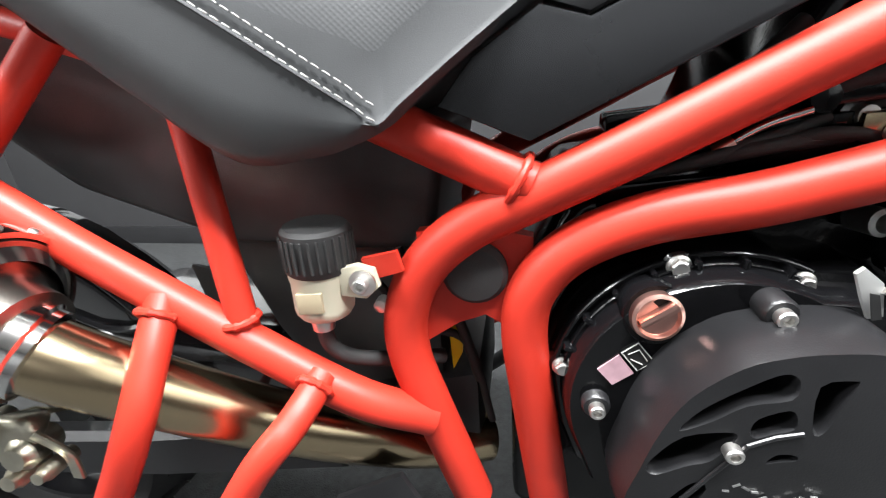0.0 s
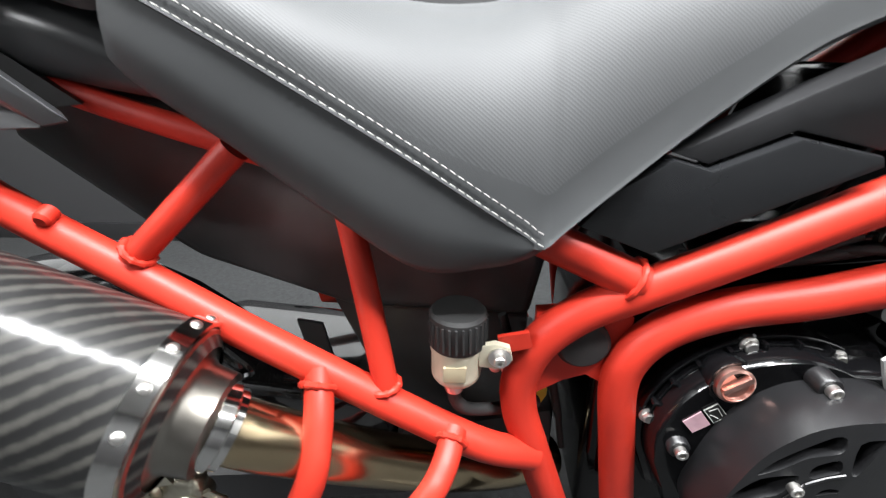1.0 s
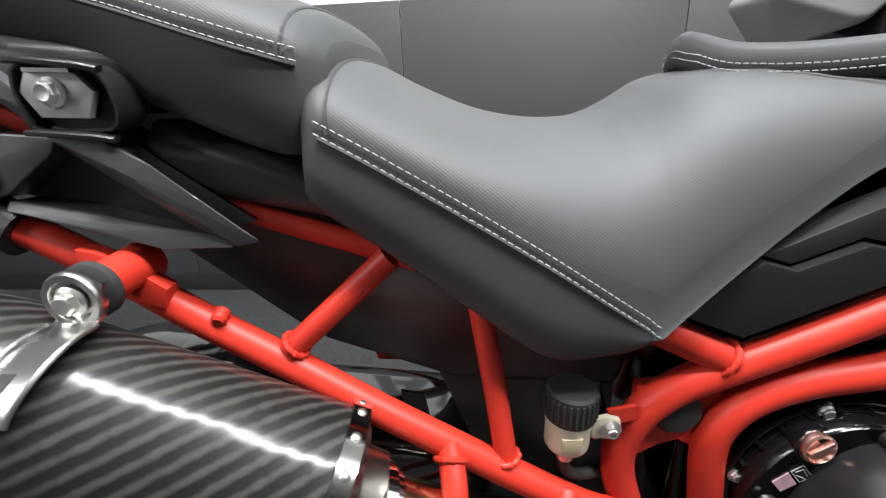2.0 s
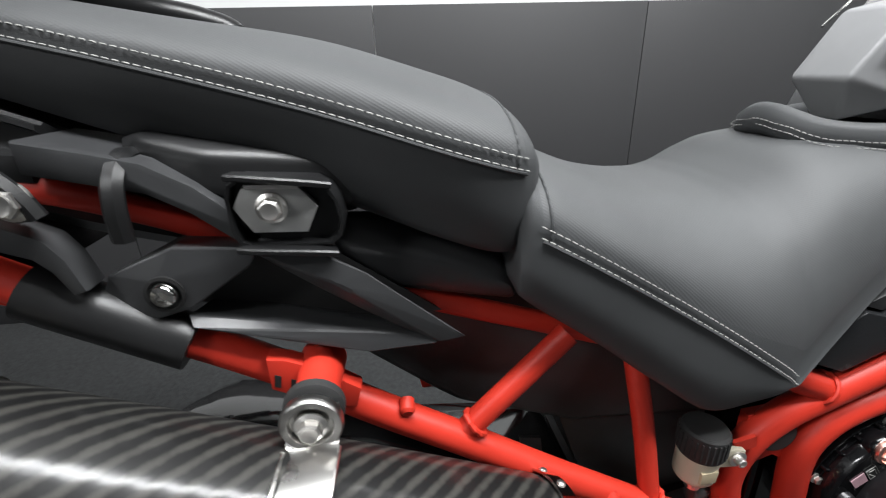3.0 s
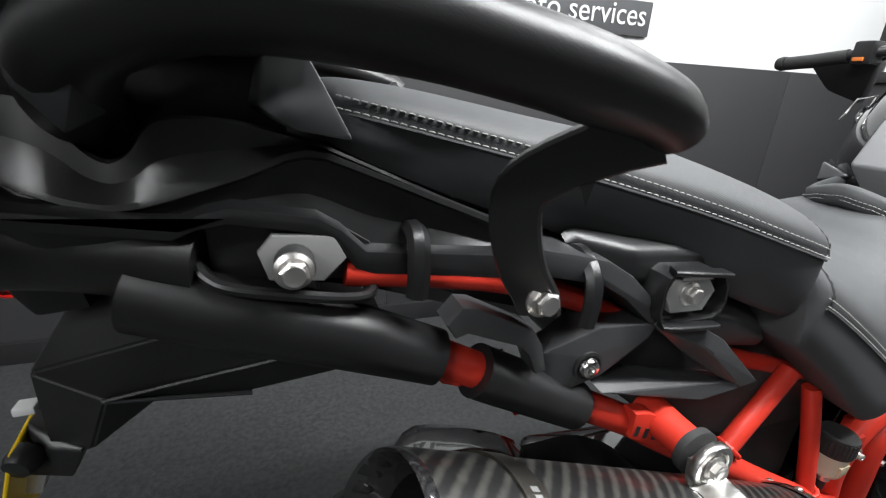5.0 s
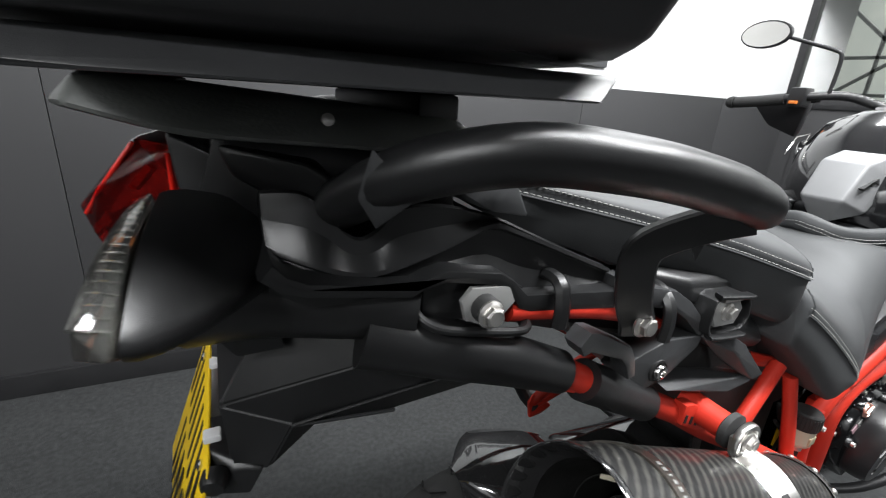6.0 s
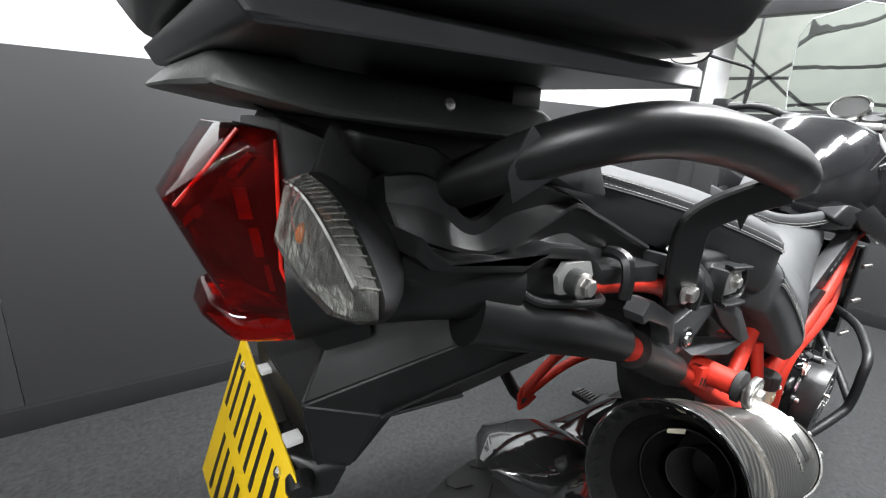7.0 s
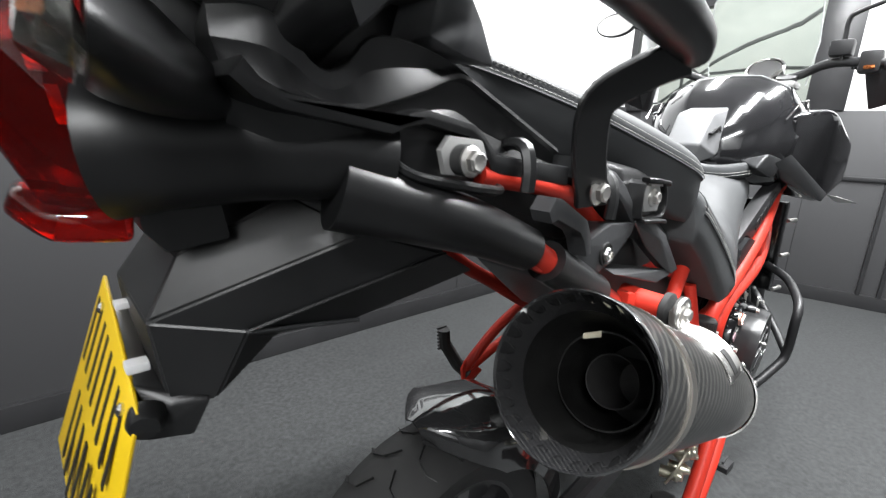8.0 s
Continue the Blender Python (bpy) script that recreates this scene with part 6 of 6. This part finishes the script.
for sy in (1, -1):
    def f(pts):
        return [(x, y * sy, z) for x, y, z in pts]
    part("grip", sweep(f([(0.845, 0.455, 1.115), (0.85, 0.4, 1.12), (0.863, 0.32, 1.131)]), circle(0.017, 18)), RUBBER, bar, "black rubber grip")
    part("bar_end", lathe([(0.018, 0), (0.019, 0.01), (0.015, 0.022), (0.001, 0.023)], f([(0.845, 0.458, 1.115)])[0], (0, sy, 0), 18), RUBBER, bar)
    part("switch_block", hull(f([(x, y, z) for x in (0.85, 0.9) for y in (0.265, 0.31) for z in (1.11, 1.165)]), 0.008, 2), BLACK, bar)
    part("switch_button", hull(f([(x, y, z) for x in (0.842, 0.852) for y in (0.278, 0.3) for z in (1.118, 1.127)]), 0.002), AMBER if sy > 0 else REDCORE, bar)
    part("lever", sweep(curve_points(f([(0.9, 0.25, 1.13), (0.93, 0.3, 1.125), (0.925, 0.38, 1.115), (0.905, 0.45, 1.11)]), 4), box_ring(0.012, 0.008, 0.6)), BLACK, bar)
    part("hand_guard", hull(f([(0.9, 0.44, 1.125), (0.9, 0.27, 1.14), (0.94, 0.42, 1.12), (0.95, 0.28, 1.13), (0.93, 0.3, 1.02), (0.92, 0.38, 1.05), (0.96, 0.3, 1.03)]), 0.006, 2), BLACK, bar, "black hand guard")
    m = part("mirror", hull(f([(0.85 + 0.012 * s, 0.42 + 0.075 * math.cos(a), 1.315 + 0.04 * math.sin(a)) for a in [2 * math.pi * i / 20 for i in range(20)] for s in (-0.5, 0.6)] + [(0.885, 0.4, 1.315)]), 0.003), BLACK, bike, "oval black mirror on a bent stem")
    part("mirror_glass", hull(f([(0.8435 - 0.001 * s, 0.42 + 0.069 * math.cos(a), 1.315 + 0.035 * math.sin(a)) for a in [2 * math.pi * i / 24 for i in range(24)] for s in (0, 1)])), CHROME, m, "silvered glass")
    part("mirror_stem", tube(f([(0.87, 0.36, 1.305), (0.875, 0.3, 1.285), (0.88, 0.24, 1.265), (0.885, 0.222, 1.25), (0.89, 0.222, 1.2), (0.89, 0.225, 1.15)]), 0.0055, 5, 10), BLACK, m)
    part("fork_leg", tube(f([(0.94, 0.1, 1.12), (1.06, 0.1, 0.8), (1.22, 0.1, 0.24)]), 0.026, 2, 20), BLACK, bike)
part("lever_reservoir", block(0.87, 0.92, -0.245, -0.195, 1.16, 1.2, 0.006), BLACK, bike)
part("top_clamp", block(0.9, 0.99, -0.13, 0.13, 1.085, 1.105, 0.008), ALU, bike)
part("speedometer", lathe([(0.045, 0), (0.052, 0.01), (0.052, 0.03), (0.046, 0.034), (0.044, 0.028), (0.001, 0.028)], (1.0, -0.03, 1.13), (-0.7, 0, 0.7), 32), CHROME, bike, "round instrument with a chrome rim")
part("instrument_face", lathe([(0.043, 0.0285), (0.043, 0.0295), (0.001, 0.0295)], (1.0, -0.03, 1.13), (-0.7, 0, 0.7), 24), INK_SHADE, bike)
part("headlight", lathe([(0.03, -0.1), (0.075, -0.06), (0.085, 0), (0.08, 0.01), (0.001, 0.03)], (1.12, 0, 0.98), (1, 0, 0), 28), BLACK, bike)
SC = []
for k in range(9):
    y = -0.15 + 0.0375 * k
    SC.append([(1.05 - 1.4 * y * y, y * 0.9, 1.1), (1.03 - 1.4 * y * y, y, 1.22), (0.99 - 1.2 * y * y, y * 0.95, 1.36), (0.965 - 1.0 * y * y, y * 0.75, 1.44 - abs(y) * 0.25)])
bm = bmesh.new()
vs = [[bm.verts.new(p) for p in r] for r in SC]
for a, b in zip(vs, vs[1:]):
    for i in range(3):
        bm.faces.new((a[i], a[i + 1], b[i + 1], b[i]))
bmesh.ops.solidify(bm, geom=bm.faces, thickness=0.003)
ws = part("windscreen", bm, SCREEN, bike, "clear touring windscreen")
edge = [SC[0][j] for j in range(4)] + [SC[k][3] for k in range(1, 8)] + [SC[8][3 - j] for j in range(4)]
part("screen_edge", sweep(edge, circle(0.002, 6)), CLEAREDGE, ws)
front = part("front_wheel", lathe([(0.02, -0.05), (0.04, -0.05), (0.04, 0.05), (0.02, 0.05)], (1.24, 0, 0.22), (0, 1, 0), 24), ALU, bike)
part("tyre", lathe([(0.215, -0.05), (0.25, -0.062), (0.28, -0.05), (0.298, -0.02), (0.3, 0), (0.298, 0.02), (0.28, 0.05), (0.25, 0.062), (0.215, 0.05)], (1.24, 0, 0.22), (0, 1, 0), 64, "ring"), RUBBER, front)
part("rim", lathe([(0.217, -0.055), (0.2, -0.05), (0.195, 0), (0.2, 0.05), (0.217, 0.055)], (1.24, 0, 0.22), (0, 1, 0), 48, "ring"), GLOSS, front)
part("brake_disc", lathe([(0.09, -0.062), (0.15, -0.062), (0.15, -0.057), (0.09, -0.057)], (1.24, 0, 0.22), (0, 1, 0), 48, "ring"), STEEL, front)

# crash bars, pegs
for sy in (1, -1):
    def f(pts):
        return [(x, y * sy, z) for x, y, z in pts]
    cb = part("crash_bar", tube(f([(0.97, -0.15, 0.54), (0.9, -0.22, 0.525), (0.81, -0.265, 0.5), (0.762, -0.282, 0.48), (0.75, -0.284, 0.44), (0.768, -0.28, 0.345), (0.75, -0.268, 0.3), (0.66, -0.215, 0.22), (0.6, -0.14, 0.17)]), 0.012, 6, 14), BLACK, bike, "black tubular crash bar")
    part("crash_bar_stay", tube(f([(0.768, -0.28, 0.335), (0.83, -0.22, 0.4), (0.9, -0.14, 0.47)]), 0.0105, 3, 12), BLACK, cb)
    up = 0.0 if sy > 0 else 0.105
    out = 0.0 if sy > 0 else -0.035

    def g(pts):
        return [(x, (y + out) * sy, z + up) for x, y, z in pts]
    pb = part("peg_bracket", hull(g([(-0.03, -0.225, 0.23), (-0.01, -0.225, 0.25), (0.05, -0.228, 0.2), (0.03, -0.228, 0.17), (-0.02, -0.226, 0.18)] + [(-0.03, -0.215, 0.23), (0.05, -0.216, 0.2), (-0.02, -0.216, 0.18)]), 0.003), RED, bike, "red pillion peg bracket")
    peg = part("pillion_peg", sweep(g([(0.0, -0.225, 0.205), (-0.02, -0.245, 0.23), (-0.05, -0.262, 0.29), (-0.052, -0.265, 0.33)]), box_ring(0.038, 0.028, 0.6)), RUBBER, pb, "ribbed rubber pillion peg, folded up")
    for k in range(7):
        part("peg_rib", hull(g([(-0.066 + dx, -0.2625 + dy - 0.001 * k, 0.275 + 0.009 * k + dz) for dx in (0, 0.03) for dy in (-0.011, -0.006) for dz in (0, 0.004)])), RUBBER, peg)
    rp = part("rider_peg", sweep(f([(0.3, -0.14, 0.21), (0.3, -0.2, 0.21), (0.295, -0.29, 0.212)]), box_ring(0.04, 0.02, 0.4)), BLACK, bike, "black toothed rider footrest")
    for k in range(8):
        part("peg_tooth", hull(f([(0.3 + 0.017 * s, -0.205 - 0.0105 * k + d, z) for s in (-1, 1) for d in (0, 0.004) for z in (0.22, 0.226)])), BLACK, rp)
part("brake_pedal", sweep([(0.34, -0.19, 0.22), (0.42, -0.21, 0.2), (0.52, -0.23, 0.19), (0.54, -0.25, 0.19)], box_ring(0.012, 0.02, 0.4)), BLACK, bike)
part("heel_plate", plate([(0.26, 0.26), (0.33, 0.3), (0.36, 0.24), (0.33, 0.18), (0.27, 0.2)], -0.19, -0.184, 0.001), BLACK, bike)
part("side_stand", tube([(0.42, 0.16, 0.2), (0.34, 0.26, 0.06), (0.3, 0.31, -0.074)], 0.012, 3, 12), BLACK, bike)
